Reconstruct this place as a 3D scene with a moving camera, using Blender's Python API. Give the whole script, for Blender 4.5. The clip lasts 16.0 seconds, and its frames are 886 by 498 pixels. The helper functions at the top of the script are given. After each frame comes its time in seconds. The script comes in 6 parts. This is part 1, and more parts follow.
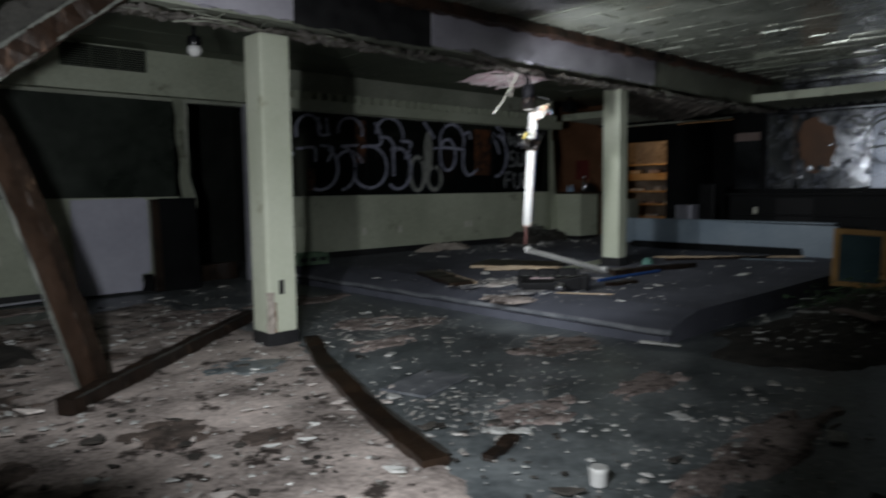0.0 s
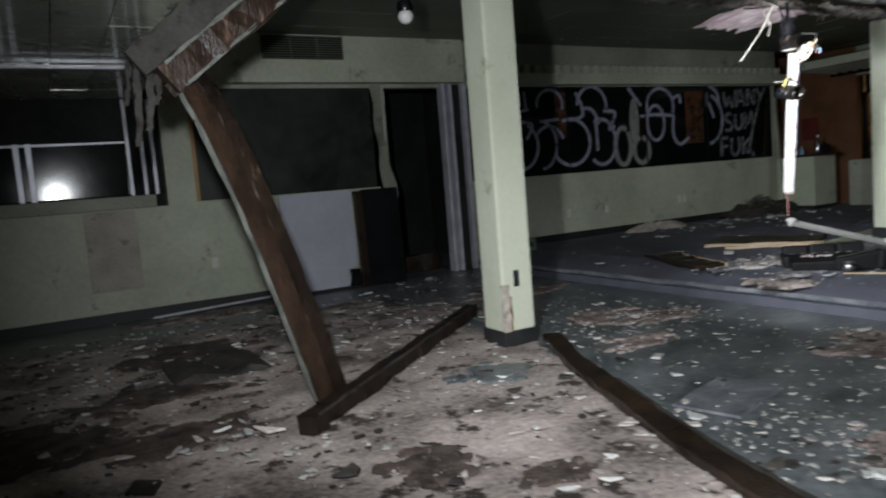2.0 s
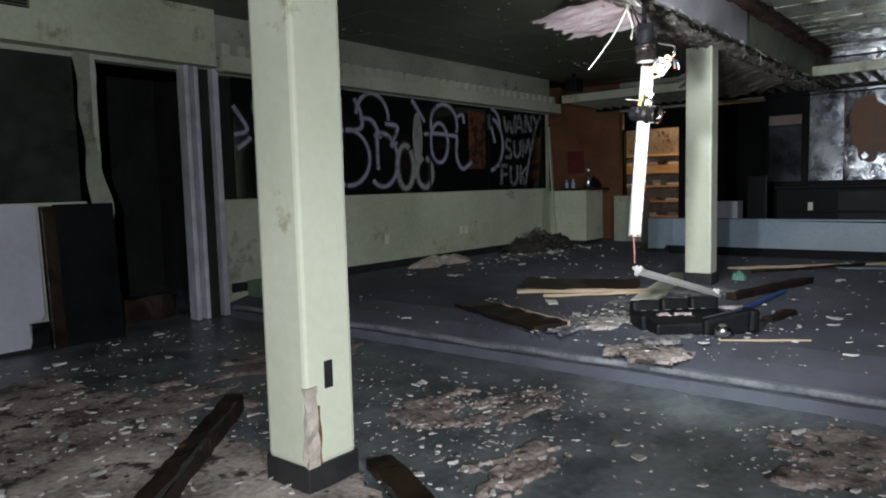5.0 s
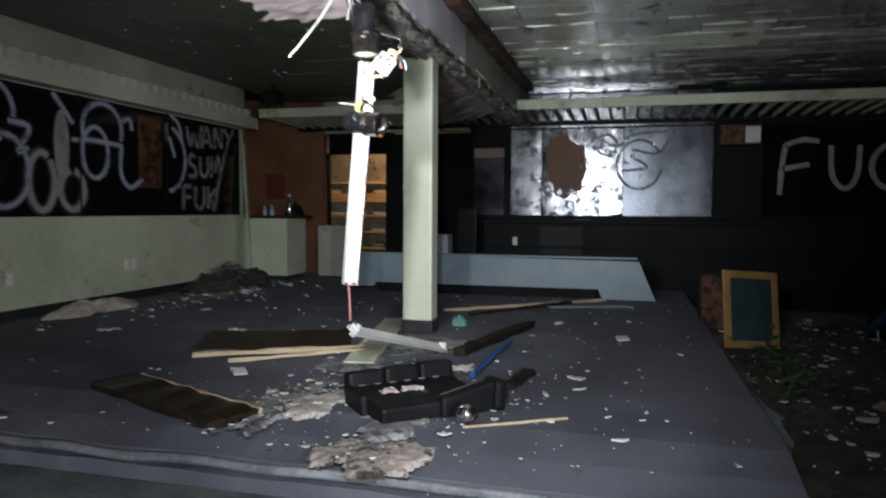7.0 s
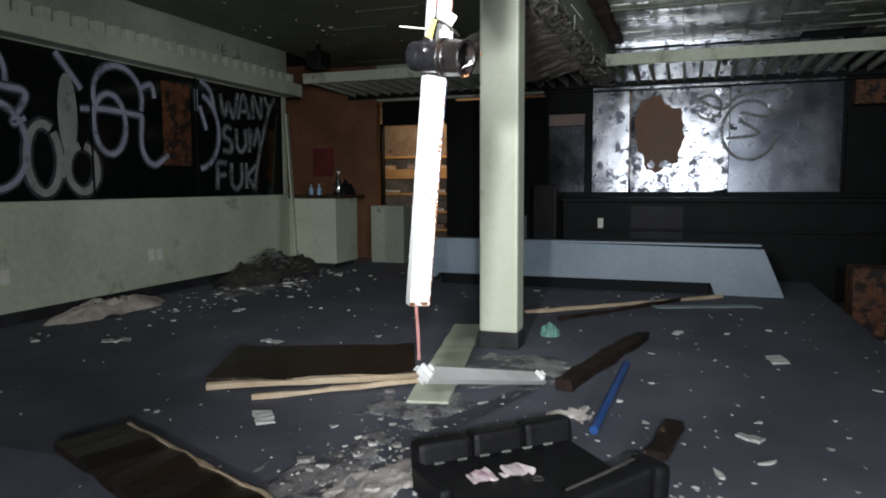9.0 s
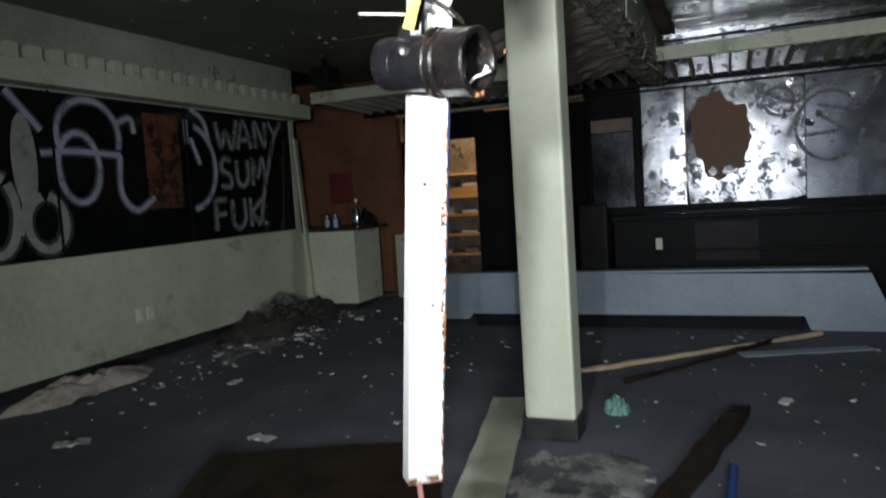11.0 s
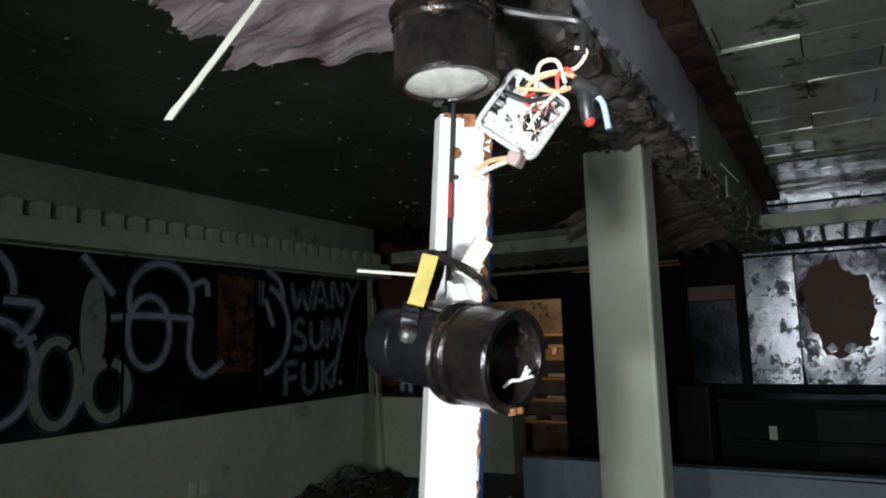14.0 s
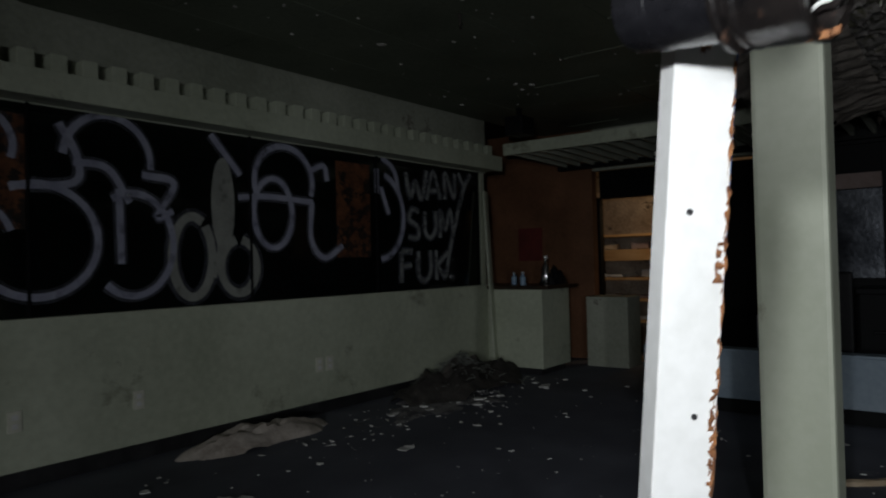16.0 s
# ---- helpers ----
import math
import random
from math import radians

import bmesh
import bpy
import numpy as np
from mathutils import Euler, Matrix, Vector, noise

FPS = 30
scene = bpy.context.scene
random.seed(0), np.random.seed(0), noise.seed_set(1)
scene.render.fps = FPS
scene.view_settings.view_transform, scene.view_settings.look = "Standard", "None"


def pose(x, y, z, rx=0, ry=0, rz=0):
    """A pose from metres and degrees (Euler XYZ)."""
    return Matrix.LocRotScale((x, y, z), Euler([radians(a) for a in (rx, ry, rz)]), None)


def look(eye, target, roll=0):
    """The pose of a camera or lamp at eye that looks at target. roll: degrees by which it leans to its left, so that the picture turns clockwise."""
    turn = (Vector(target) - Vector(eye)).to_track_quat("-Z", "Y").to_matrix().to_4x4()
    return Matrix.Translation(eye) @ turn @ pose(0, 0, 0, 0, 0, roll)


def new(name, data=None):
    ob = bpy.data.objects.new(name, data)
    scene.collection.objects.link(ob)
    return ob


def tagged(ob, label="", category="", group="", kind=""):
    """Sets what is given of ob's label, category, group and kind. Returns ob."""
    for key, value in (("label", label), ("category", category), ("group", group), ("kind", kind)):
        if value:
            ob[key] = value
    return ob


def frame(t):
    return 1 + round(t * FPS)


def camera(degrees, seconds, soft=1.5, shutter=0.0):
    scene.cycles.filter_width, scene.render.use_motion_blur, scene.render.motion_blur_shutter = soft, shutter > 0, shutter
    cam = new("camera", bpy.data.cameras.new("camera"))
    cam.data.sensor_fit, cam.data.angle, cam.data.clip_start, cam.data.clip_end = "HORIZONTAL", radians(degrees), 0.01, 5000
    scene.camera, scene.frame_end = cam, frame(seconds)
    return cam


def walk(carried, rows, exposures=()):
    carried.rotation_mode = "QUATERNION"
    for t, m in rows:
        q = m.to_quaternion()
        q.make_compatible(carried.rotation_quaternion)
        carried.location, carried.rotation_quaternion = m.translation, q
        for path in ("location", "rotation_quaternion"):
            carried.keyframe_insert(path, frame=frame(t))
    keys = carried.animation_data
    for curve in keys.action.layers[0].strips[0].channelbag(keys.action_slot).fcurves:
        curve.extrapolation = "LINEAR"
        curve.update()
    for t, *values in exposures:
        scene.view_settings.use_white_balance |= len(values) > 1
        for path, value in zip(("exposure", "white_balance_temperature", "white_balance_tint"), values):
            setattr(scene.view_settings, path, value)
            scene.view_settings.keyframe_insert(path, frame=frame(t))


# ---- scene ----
cam = camera(64.9, 16.0, soft=1.9, shutter=0.5)
METRES, EYE, TILT, LEAN, TURN = 7.68, 1.2, 0.0, 0.0, -43.0
ROWS = [
    (0.0, 0.0, 0.0, 0.0, -0.06, -4.98, 0.69),
    (0.5, -0.01, 0.0317, 0.0023, 7.67, -5.75, 1.81),
    (1.0, -0.024, 0.0502, 0.0001, 9.17, -4.86, 0.5),
    (1.5, -0.0561, 0.0694, -0.0048, 8.39, -6.03, 1.01),
    (2.0, -0.0781, 0.0978, -0.0089, 13.48, -5.49, 4.61),
    (2.5, -0.0929, 0.1417, -0.0051, 15.24, -5.51, 6.01),
    (3.0, -0.0991, 0.172, -0.0024, 6.65, -5.94, 2.17),
    (3.5, -0.1251, 0.2116, -0.0029, -3.74, -6.65, 1.89),
    (3.7, -0.1255, 0.228, -0.0028, -5.3, -5.05, 1.9),
    (5.8, -0.1398, 0.4027, -0.0021, -12.72, -7.2, 2.0),
    (6.0, -0.1285, 0.4174, -0.0006, -16.07, -8.08, 1.93),
    (6.5, -0.1075, 0.455, 0.0, -22.99, -4.36, 0.32),
    (7.0, -0.089, 0.5069, -0.0002, -32.01, -3.24, -0.33),
    (7.5, -0.0775, 0.5413, -0.0013, -34.02, -5.47, 0.98),
    (8.0, -0.0493, 0.5918, -0.0012, -29.81, -5.65, 3.55),
    (8.5, -0.0355, 0.628, 0.0005, -25.47, -5.84, 1.12),
    (8.7, -0.0322, 0.6424, 0.0013, -27.83, -5.16, 0.1),
    (10.8, 0.0398, 0.772, 0.0225, -24.9, -5.6, 3.2),
    (11.0, 0.0452, 0.7802, 0.0261, -24.81, -4.55, 3.59),
    (11.5, 0.0647, 0.8026, 0.0407, -18.29, 0.0, 4.28),
    (12.0, 0.0778, 0.8185, 0.053, -15.4, 2.89, 2.34),
    (12.5, 0.0785, 0.8238, 0.0587, -17.6, 6.95, 1.8),
    (13.0, 0.0779, 0.8242, 0.0605, -18.6, 8.17, 1.43),
    (13.5, 0.0788, 0.8244, 0.0598, -18.2, 8.09, 1.98),
    (14.0, 0.0794, 0.8238, 0.0587, -17.43, 7.33, 1.66),
    (14.5, 0.0802, 0.8233, 0.0559, -15.9, 6.73, 1.42),
    (15.0, 0.0789, 0.8223, 0.0457, -11.55, 6.66, 1.38),
    (15.5, 0.0718, 0.8285, 0.0305, -6.16, 2.09, 1.27),
    (16.0, 0.0615, 0.8476, 0.022, -9.59, 1.02, 1.37),
]
EXPOSURES = [(0.0, -1.25), (1.0, -1.0), (2.0, -0.65), (2.5, -0.5), (3.5, -0.75), (6.0, -0.1), (7.0, -0.35), (8.5, -0.15), (11.0, -0.45), (12.0, -0.75), (13.0, -1.3), (14.5, -1.7), (16.0, -1.7)]
walk(cam, [(t, pose(0, 0, EYE, TILT, LEAN, TURN) @ pose(METRES * x, METRES * y, METRES * z, 90 + pitch, roll, yaw)) for t, x, y, z, yaw, pitch, roll in ROWS], EXPOSURES)

# ---- light: an unlit building at night, a hand torch, a warm lamp behind the shelves ----
world = bpy.data.worlds.new("night")
scene.world = world
world.use_nodes = True
world.node_tree.nodes["Background"].inputs[0].default_value = (0.6, 0.75, 1.0, 1)
world.node_tree.nodes["Background"].inputs[1].default_value = 0.0015


def torch(name, eye, target, watts, angle, radius=0.04):
    data = bpy.data.lights.new(name, "SPOT")
    data.energy, data.color, data.spot_size, data.spot_blend, data.shadow_soft_size = watts, (0.925, 0.965, 1.0), radians(angle), 1.0, radius
    ob = new(name, data)
    ob.matrix_world = look(eye, target)
    return ob


torch("torch_light", (0.10, 0.65, 1.42), (2.95, 3.05, 0.0), 820, 62)
torch("torch_light", (0.20, 1.80, 1.45), (2.45, 5.7, 0.95), 600, 84)
torch("torch_light", (2.60, 3.55, 1.42), (6.3, 4.20, 0.48), 405, 65)
torch("torch_light", (4.50, 4.48, 1.57), (6.3, 4.90, 1.70), 235, 104)
torch("torch_light", (4.62, 4.36, 1.80), (7.6, 3.7, 2.85), 350, 80)
store_light = bpy.data.lights.new("store_light", "POINT")
store_light.energy, store_light.color, store_light.shadow_soft_size = 36, (1.0, 0.74, 0.45), 0.08
new("store_light", store_light).location = (13.15, 7.3, 2.3)


# ---- materials ----
def mat(name, colors, rough=0.7, scale=6.0, fine=60.0, bump=0.15, metal=0.0, spots=None, spot_scale=3.0, spot_level=0.6, stretch=(1, 1, 1), coat=0.0, island=0.0, spec=0.5, rough_var=0.12, holes=None, spot_rough=None):
    """colors: two base colours mixed by coarse and fine noise; spots: a third one in worn patches."""
    m = bpy.data.materials.new(name)
    m.use_nodes = True
    nt = m.node_tree
    N, L = nt.nodes, nt.links
    b = N["Principled BSDF"]
    tc = N.new("ShaderNodeTexCoord")
    mp = N.new("ShaderNodeMapping")
    mp.inputs["Scale"].default_value = stretch
    geo = N.new("ShaderNodeNewGeometry")
    L.new(geo.outputs["Position"], mp.inputs[0])
    n1 = N.new("ShaderNodeTexNoise")
    n1.inputs["Scale"].default_value, n1.inputs["Detail"].default_value = scale, 6
    n2 = N.new("ShaderNodeTexNoise")
    n2.inputs["Scale"].default_value, n2.inputs["Detail"].default_value = fine, 4
    L.new(mp.outputs[0], n1.inputs[0])
    L.new(mp.outputs[0], n2.inputs[0])
    add = N.new("ShaderNodeMath")
    add.operation = "MULTIPLY_ADD"
    L.new(n2.outputs[0], add.inputs[0])
    add.inputs[1].default_value = 0.45
    L.new(n1.outputs[0], add.inputs[2])
    ramp = N.new("ShaderNodeValToRGB")
    ramp.color_ramp.elements[0].position, ramp.color_ramp.elements[1].position = 0.5, 0.95
    ramp.color_ramp.elements[0].color = (*colors[0], 1)
    ramp.color_ramp.elements[1].color = (*colors[1], 1)
    L.new(add.outputs[0], ramp.inputs[0])
    out = ramp.outputs[0]
    if island:
        hv = N.new("ShaderNodeHueSaturation")
        ma = N.new("ShaderNodeMath")
        ma.operation = "MULTIPLY_ADD"
        L.new(geo.outputs["Random Per Island"], ma.inputs[0])
        ma.inputs[1].default_value, ma.inputs[2].default_value = island, 1 - island / 2
        L.new(ma.outputs[0], hv.inputs["Value"])
        L.new(out, hv.inputs["Color"])
        out = hv.outputs[0]
    if spots:
        n3 = N.new("ShaderNodeTexNoise")
        n3.inputs["Scale"].default_value, n3.inputs["Detail"].default_value, n3.inputs["Roughness"].default_value = spot_scale, 10, 0.7
        L.new(mp.outputs[0], n3.inputs[0])
        r3 = N.new("ShaderNodeValToRGB")
        r3.color_ramp.elements[0].position, r3.color_ramp.elements[1].position = spot_level, spot_level + 0.06
        L.new(n3.outputs[0], r3.inputs[0])
        mix = N.new("ShaderNodeMix")
        mix.data_type = "RGBA"
        L.new(r3.outputs[0], mix.inputs[0])
        L.new(out, mix.inputs[6])
        mix.inputs[7].default_value = (*spots, 1)
        out = mix.outputs[2]
    L.new(out, b.inputs["Base Color"])
    rr = N.new("ShaderNodeMath")
    rr.operation = "MULTIPLY_ADD"
    rr.use_clamp = True
    L.new(n1.outputs[0], rr.inputs[0])
    rr.inputs[1].default_value, rr.inputs[2].default_value = 2 * rough_var, rough - rough_var
    if spots and spot_rough is not None:
        rm = N.new("ShaderNodeMix")
        L.new(r3.outputs[0], rm.inputs[0])
        L.new(rr.outputs[0], rm.inputs[2])
        rm.inputs[3].default_value = spot_rough
        L.new(rm.outputs[0], b.inputs["Roughness"])
    else:
        L.new(rr.outputs[0], b.inputs["Roughness"])
    b.inputs["Metallic"].default_value = metal
    b.inputs["Specular IOR Level"].default_value = spec
    b.inputs["Coat Weight"].default_value = coat
    if holes:
        n4 = N.new("ShaderNodeTexNoise")
        n4.inputs["Scale"].default_value, n4.inputs["Detail"].default_value = holes[0], 6
        L.new(mp.outputs[0], n4.inputs[0])
        r4 = N.new("ShaderNodeMapRange")
        r4.inputs["From Min"].default_value, r4.inputs["From Max"].default_value = holes[1], holes[2]
        L.new(n4.outputs[0], r4.inputs["Value"])
        L.new(r4.outputs[0], b.inputs["Alpha"])
    if bump:
        bp = N.new("ShaderNodeBump")
        bp.inputs["Strength"].default_value, bp.inputs["Distance"].default_value = min(1.0, bump * 2), 0.012
        L.new(add.outputs[0], bp.inputs["Height"])
        L.new(bp.outputs[0], b.inputs["Normal"])
    return m


M_WALL = mat("green_wall_paint", ((0.40, 0.435, 0.33), (0.60, 0.64, 0.51)), 0.6, 1.1, 22, 0.08, spots=(0.30, 0.31, 0.235), spot_scale=1.9, spot_level=0.585)
M_WALL_UP = mat("dirty_upper_wall", ((0.27, 0.29, 0.23), (0.46, 0.48, 0.40)), 0.8, 1.6, 30, 0.1, spots=(0.12, 0.10, 0.08), spot_scale=2.4, spot_level=0.62)
M_PILLAR = mat("pale_green_pillar_paint", ((0.60, 0.64, 0.50), (0.72, 0.75, 0.62)), 0.5, 1.8, 25, 0.06, spots=(0.42, 0.42, 0.30), spot_scale=2.6, spot_level=0.64)
M_BASE = mat("black_rubber_base", ((0.010, 0.010, 0.012), (0.03, 0.03, 0.032)), 0.55, 8, 60, 0.1)
M_LINO = mat("blue_grey_floor", ((0.040, 0.052, 0.058), (0.24, 0.265, 0.275)), 0.36, 2.6, 22, 0.14, spots=(0.36, 0.34, 0.32), spot_scale=6.5, spot_level=0.615, rough_var=0.2, spot_rough=0.85)
M_MULCH = mat("damp_dark_mulch", ((0.020, 0.015, 0.012), (0.14, 0.105, 0.088)), 0.85, 9.0, 60, 0.7, spots=(0.30, 0.25, 0.22), spot_scale=12, spot_level=0.60)
M_PLASTER = mat("fallen_plaster_dust", ((0.10, 0.083, 0.075), (0.74, 0.63, 0.58)), 0.9, 2.2, 34, 0.8, spots=(0.045, 0.033, 0.028), spot_scale=4.5, spot_level=0.545)
M_CARPET = mat("charcoal_carpet", ((0.074, 0.079, 0.102), (0.135, 0.142, 0.178)), 0.85, 2.0, 140, 0.25, spots=(0.23, 0.235, 0.25), spot_scale=1.3, spot_level=0.66)
M_NOSE = mat("worn_step_edge", ((0.10, 0.11, 0.13), (0.28, 0.29, 0.31)), 0.5, 5, 40, 0.2)
M_CEIL = mat("dark_green_ceiling", ((0.085, 0.10, 0.07), (0.16, 0.18, 0.135)), 0.55, 1.8, 30, 0.1, spots=(0.30, 0.31, 0.27), spot_scale=5.0, spot_level=0.70)
M_TILE = mat("glossy_ceiling_tile", ((0.42, 0.45, 0.38), (0.64, 0.67, 0.58)), 0.22, 2.4, 14, 0.06, metal=0.3, spots=(0.085, 0.095, 0.065), spot_scale=5.5, spot_level=0.565, island=0.22, rough_var=0.07, spec=1.0, coat=0.6, spot_rough=0.7)
M_PURPLE = mat("lilac_plasterboard", ((0.46, 0.44, 0.52), (0.62, 0.60, 0.68)), 0.7, 3.0, 30, 0.1, spots=(0.30, 0.24, 0.22), spot_scale=4.0, spot_level=0.66)
M_PAPER = mat("torn_pink_paper", ((0.74, 0.54, 0.59), (0.90, 0.84, 0.84)), 0.9, 7.0, 45, 0.35, spots=(0.50, 0.26, 0.36), spot_scale=6, spot_level=0.60)
M_ROT = mat("rotten_timber", ((0.006, 0.004, 0.003), (0.034, 0.020, 0.013)), 0.55, 4.0, 45, 0.6, spec=0.3, stretch=(1, 1, 0.35), spots=(0.15, 0.095, 0.06), spot_scale=6, spot_level=0.61)
M_PLANK = mat("wet_rotten_plank", ((0.012, 0.007, 0.005), (0.060, 0.034, 0.022)), 0.42, 5.0, 60, 0.5, spec=0.4, stretch=(1.4, 1.4, 0.4), spots=(0.19, 0.115, 0.08), spot_scale=4.5, spot_level=0.60, rough_var=0.2, spot_rough=0.8)
M_RUSTTIMBER = mat("rust_brown_timber", ((0.018, 0.010, 0.007), (0.085, 0.042, 0.026)), 0.6, 6.0, 50, 0.6, spots=(0.26, 0.095, 0.025), spot_scale=3.2, spot_level=0.64)
M_PATCH = mat("bare_plaster_patch", ((0.36, 0.33, 0.29), (0.52, 0.48, 0.43)), 0.85, 5, 50, 0.15, spots=(0.28, 0.25, 0.21), spot_scale=7, spot_level=0.6)
M_SAGBOARD = mat("mouldy_plasterboard", ((0.018, 0.018, 0.016), (0.065, 0.062, 0.055)), 0.8, 3.0, 40, 0.3, spots=(0.02, 0.017, 0.014), spot_scale=4, spot_level=0.55)
M_DARKBOARD = mat("dark_stained_board", ((0.008, 0.005, 0.004), (0.040, 0.023, 0.013)), 0.34, 5.0, 50, 0.3, spots=(0.085, 0.045, 0.02), spot_scale=4, spot_level=0.62, rough_var=0.15)
M_RAWWOOD = mat("raw_broken_wood", ((0.42, 0.31, 0.20), (0.62, 0.50, 0.36)), 0.8, 6.0, 70, 0.3)
M_PLASTERLUMP = mat("crumbled_plaster", ((0.34, 0.29, 0.25), (0.62, 0.56, 0.50)), 0.95, 8, 60, 0.4)
# opaque pane; the darkness behind the window is put into its black
M_GLASS = mat("opaque_black_glass", ((0.003, 0.004, 0.004), (0.007, 0.009, 0.008)), 0.10, 1.5, 10, 0.015, rough_var=0.06, spec=0.55)
# greenish base lifted to paint the hazy reflection on the pane
M_HAZEGLASS = mat("hazy_dark_glass", ((0.012, 0.017, 0.013), (0.05, 0.06, 0.05)), 0.30, 0.9, 8, 0.02, rough_var=0.12, spec=0.5)
M_SPRAY = mat("lilac_spray_paint", ((0.27, 0.28, 0.38), (0.42, 0.43, 0.53)), 0.7, 8, 50, 0.02, holes=(9, 0.20, 0.46))
M_SPRAYGREY = mat("grey_spray_paint", ((0.23, 0.24, 0.22), (0.35, 0.36, 0.33)), 0.8, 8, 70, 0.02, holes=(12, 0.15, 0.42))
M_SPRAYWHITE = mat("white_spray_paint", ((0.19, 0.205, 0.20), (0.32, 0.335, 0.33)), 0.8, 8, 70, 0.02, holes=(11, 0.28, 0.60))
M_RUSTPANEL = mat("orange_brown_panel", ((0.05, 0.018, 0.008), (0.20, 0.075, 0.03)), 0.7, 9, 40, 0.1, spots=(0.012, 0.008, 0.006), spot_scale=11, spot_level=0.48)
M_BROWNWALL = mat("brown_wood_panelling", ((0.12, 0.055, 0.026), (0.22, 0.10, 0.05)), 0.6, 2.5, 30, 0.1, spots=(0.03, 0.02, 0.015), spot_scale=5, spot_level=0.66)
M_BLUE = mat("faded_blue_laminate", ((0.22, 0.29, 0.36), (0.33, 0.40, 0.47)), 0.45, 2.5, 30, 0.05, spots=(0.22, 0.18, 0.12), spot_scale=3.5, spot_level=0.68)
M_BLACK = mat("black_vinyl", ((0.004, 0.004, 0.005), (0.012, 0.012, 0.014)), 0.55, 5, 60, 0.2, spec=0.25)
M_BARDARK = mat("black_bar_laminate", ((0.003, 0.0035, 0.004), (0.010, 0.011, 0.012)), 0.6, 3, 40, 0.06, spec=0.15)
M_WHITEPANEL = mat("lilac_white_panel", ((0.50, 0.50, 0.60), (0.62, 0.62, 0.72)), 0.5, 2, 20, 0.04)
M_ALU = mat("scuffed_aluminium", ((0.50, 0.51, 0.58), (0.72, 0.73, 0.80)), 0.35, 6, 60, 0.08, metal=0.25)
M_SILVER = mat("crazed_mirror", ((0.14, 0.15, 0.18), (0.50, 0.52, 0.56)), 0.17, 3.5, 60, 0.16, metal=1.0, spots=(0.07, 0.075, 0.09), spot_scale=9, spot_level=0.53, rough_var=0.10, spot_rough=0.45)
M_MIRRORDARK = mat("dull_dark_mirror", ((0.05, 0.055, 0.065), (0.15, 0.16, 0.18)), 0.24, 2.0, 30, 0.10, metal=1.0, rough_var=0.12)
M_WHITEMETAL = mat("white_enamelled_steel", ((0.66, 0.66, 0.64), (0.80, 0.80, 0.79)), 0.4, 5, 40, 0.05, spots=(0.34, 0.15, 0.05), spot_scale=13, spot_level=0.68)
M_RUST = mat("orange_rust", ((0.09, 0.032, 0.014), (0.30, 0.13, 0.05)), 0.9, 30, 120, 0.3)
M_CAN = mat("black_lamp_enamel", ((0.003, 0.003, 0.004), (0.012, 0.0118, 0.014)), 0.27, 11, 70, 0.05, spots=(0.050, 0.030, 0.022), spot_scale=38, spot_level=0.68, rough_var=0.16, spot_rough=0.6)
M_CANRUST = mat("rusted_black_rim", ((0.003, 0.003, 0.0035), (0.015, 0.012, 0.011)), 0.30, 16, 90, 0.16, spots=(0.070, 0.034, 0.020), spot_scale=30, spot_level=0.605, rough_var=0.20, spot_rough=0.75)
M_LENS = mat("frosted_lamp_lens", ((0.34, 0.34, 0.31), (0.58, 0.58, 0.54)), 0.22, 18, 70, 0.06, spots=(0.20, 0.18, 0.15), spot_scale=30, spot_level=0.62)
M_CAVITY = mat("black_hollow", ((0.004, 0.004, 0.004), (0.010, 0.010, 0.010)), 0.8, 10, 60, 0.1)
M_YELLOW = mat("yellow_tag", ((0.46, 0.37, 0.08), (0.62, 0.52, 0.16)), 0.6, 26, 110, 0.05, spots=(0.30, 0.22, 0.08), spot_scale=30, spot_level=0.62)
M_IVORY = mat("ivory_plastic", ((0.60, 0.60, 0.50), (0.72, 0.72, 0.62)), 0.4, 20, 90, 0.03)
M_REDWIRE = mat("red_wire", ((0.45, 0.04, 0.03), (0.6, 0.08, 0.05)), 0.45, 20, 80, 0.0)
M_ORANGEWIRE = mat("orange_wire", ((0.62, 0.28, 0.14), (0.75, 0.42, 0.25)), 0.5, 20, 80, 0.0)
M_CREAMWIRE = mat("cream_wire", ((0.62, 0.55, 0.38), (0.75, 0.68, 0.5)), 0.5, 20, 80, 0.0)
M_BLUEWIRE = mat("blue_wire", ((0.03, 0.12, 0.40), (0.05, 0.2, 0.55)), 0.4, 20, 80, 0.0)
M_PALEBLUE = mat("pale_blue_wire", ((0.25, 0.38, 0.55), (0.35, 0.5, 0.65)), 0.4, 20, 80, 0.0)
M_BLACKWIRE = mat("black_cable", ((0.012, 0.012, 0.013), (0.03, 0.03, 0.03)), 0.4, 20, 80, 0.0)
M_PAPERWHITE = mat("white_litter", ((0.50, 0.50, 0.48), (0.74, 0.74, 0.72)), 0.8, 12, 80, 0.1, island=0.5)
M_CHIP = mat("plaster_chips", ((0.30, 0.29, 0.27), (0.58, 0.56, 0.53)), 0.9, 12, 80, 0.2, island=0.8)
M_DIRT = mat("dark_rubbish", ((0.02, 0.018, 0.016), (0.09, 0.08, 0.07)), 0.9, 9, 70, 0.4, island=0.9)
M_LEAF = mat("green_leaves", ((0.035, 0.075, 0.035), (0.08, 0.15, 0.07)), 0.6, 8, 50, 0.1, island=0.6)
M_STRAW = mat("grey_straw", ((0.10, 0.11, 0.10), (0.26, 0.27, 0.24)), 0.9, 8, 50, 0.1, island=0.7)
M_OAK = mat("oak_frame", ((0.36, 0.20, 0.07), (0.50, 0.30, 0.12)), 0.5, 6, 60, 0.15)
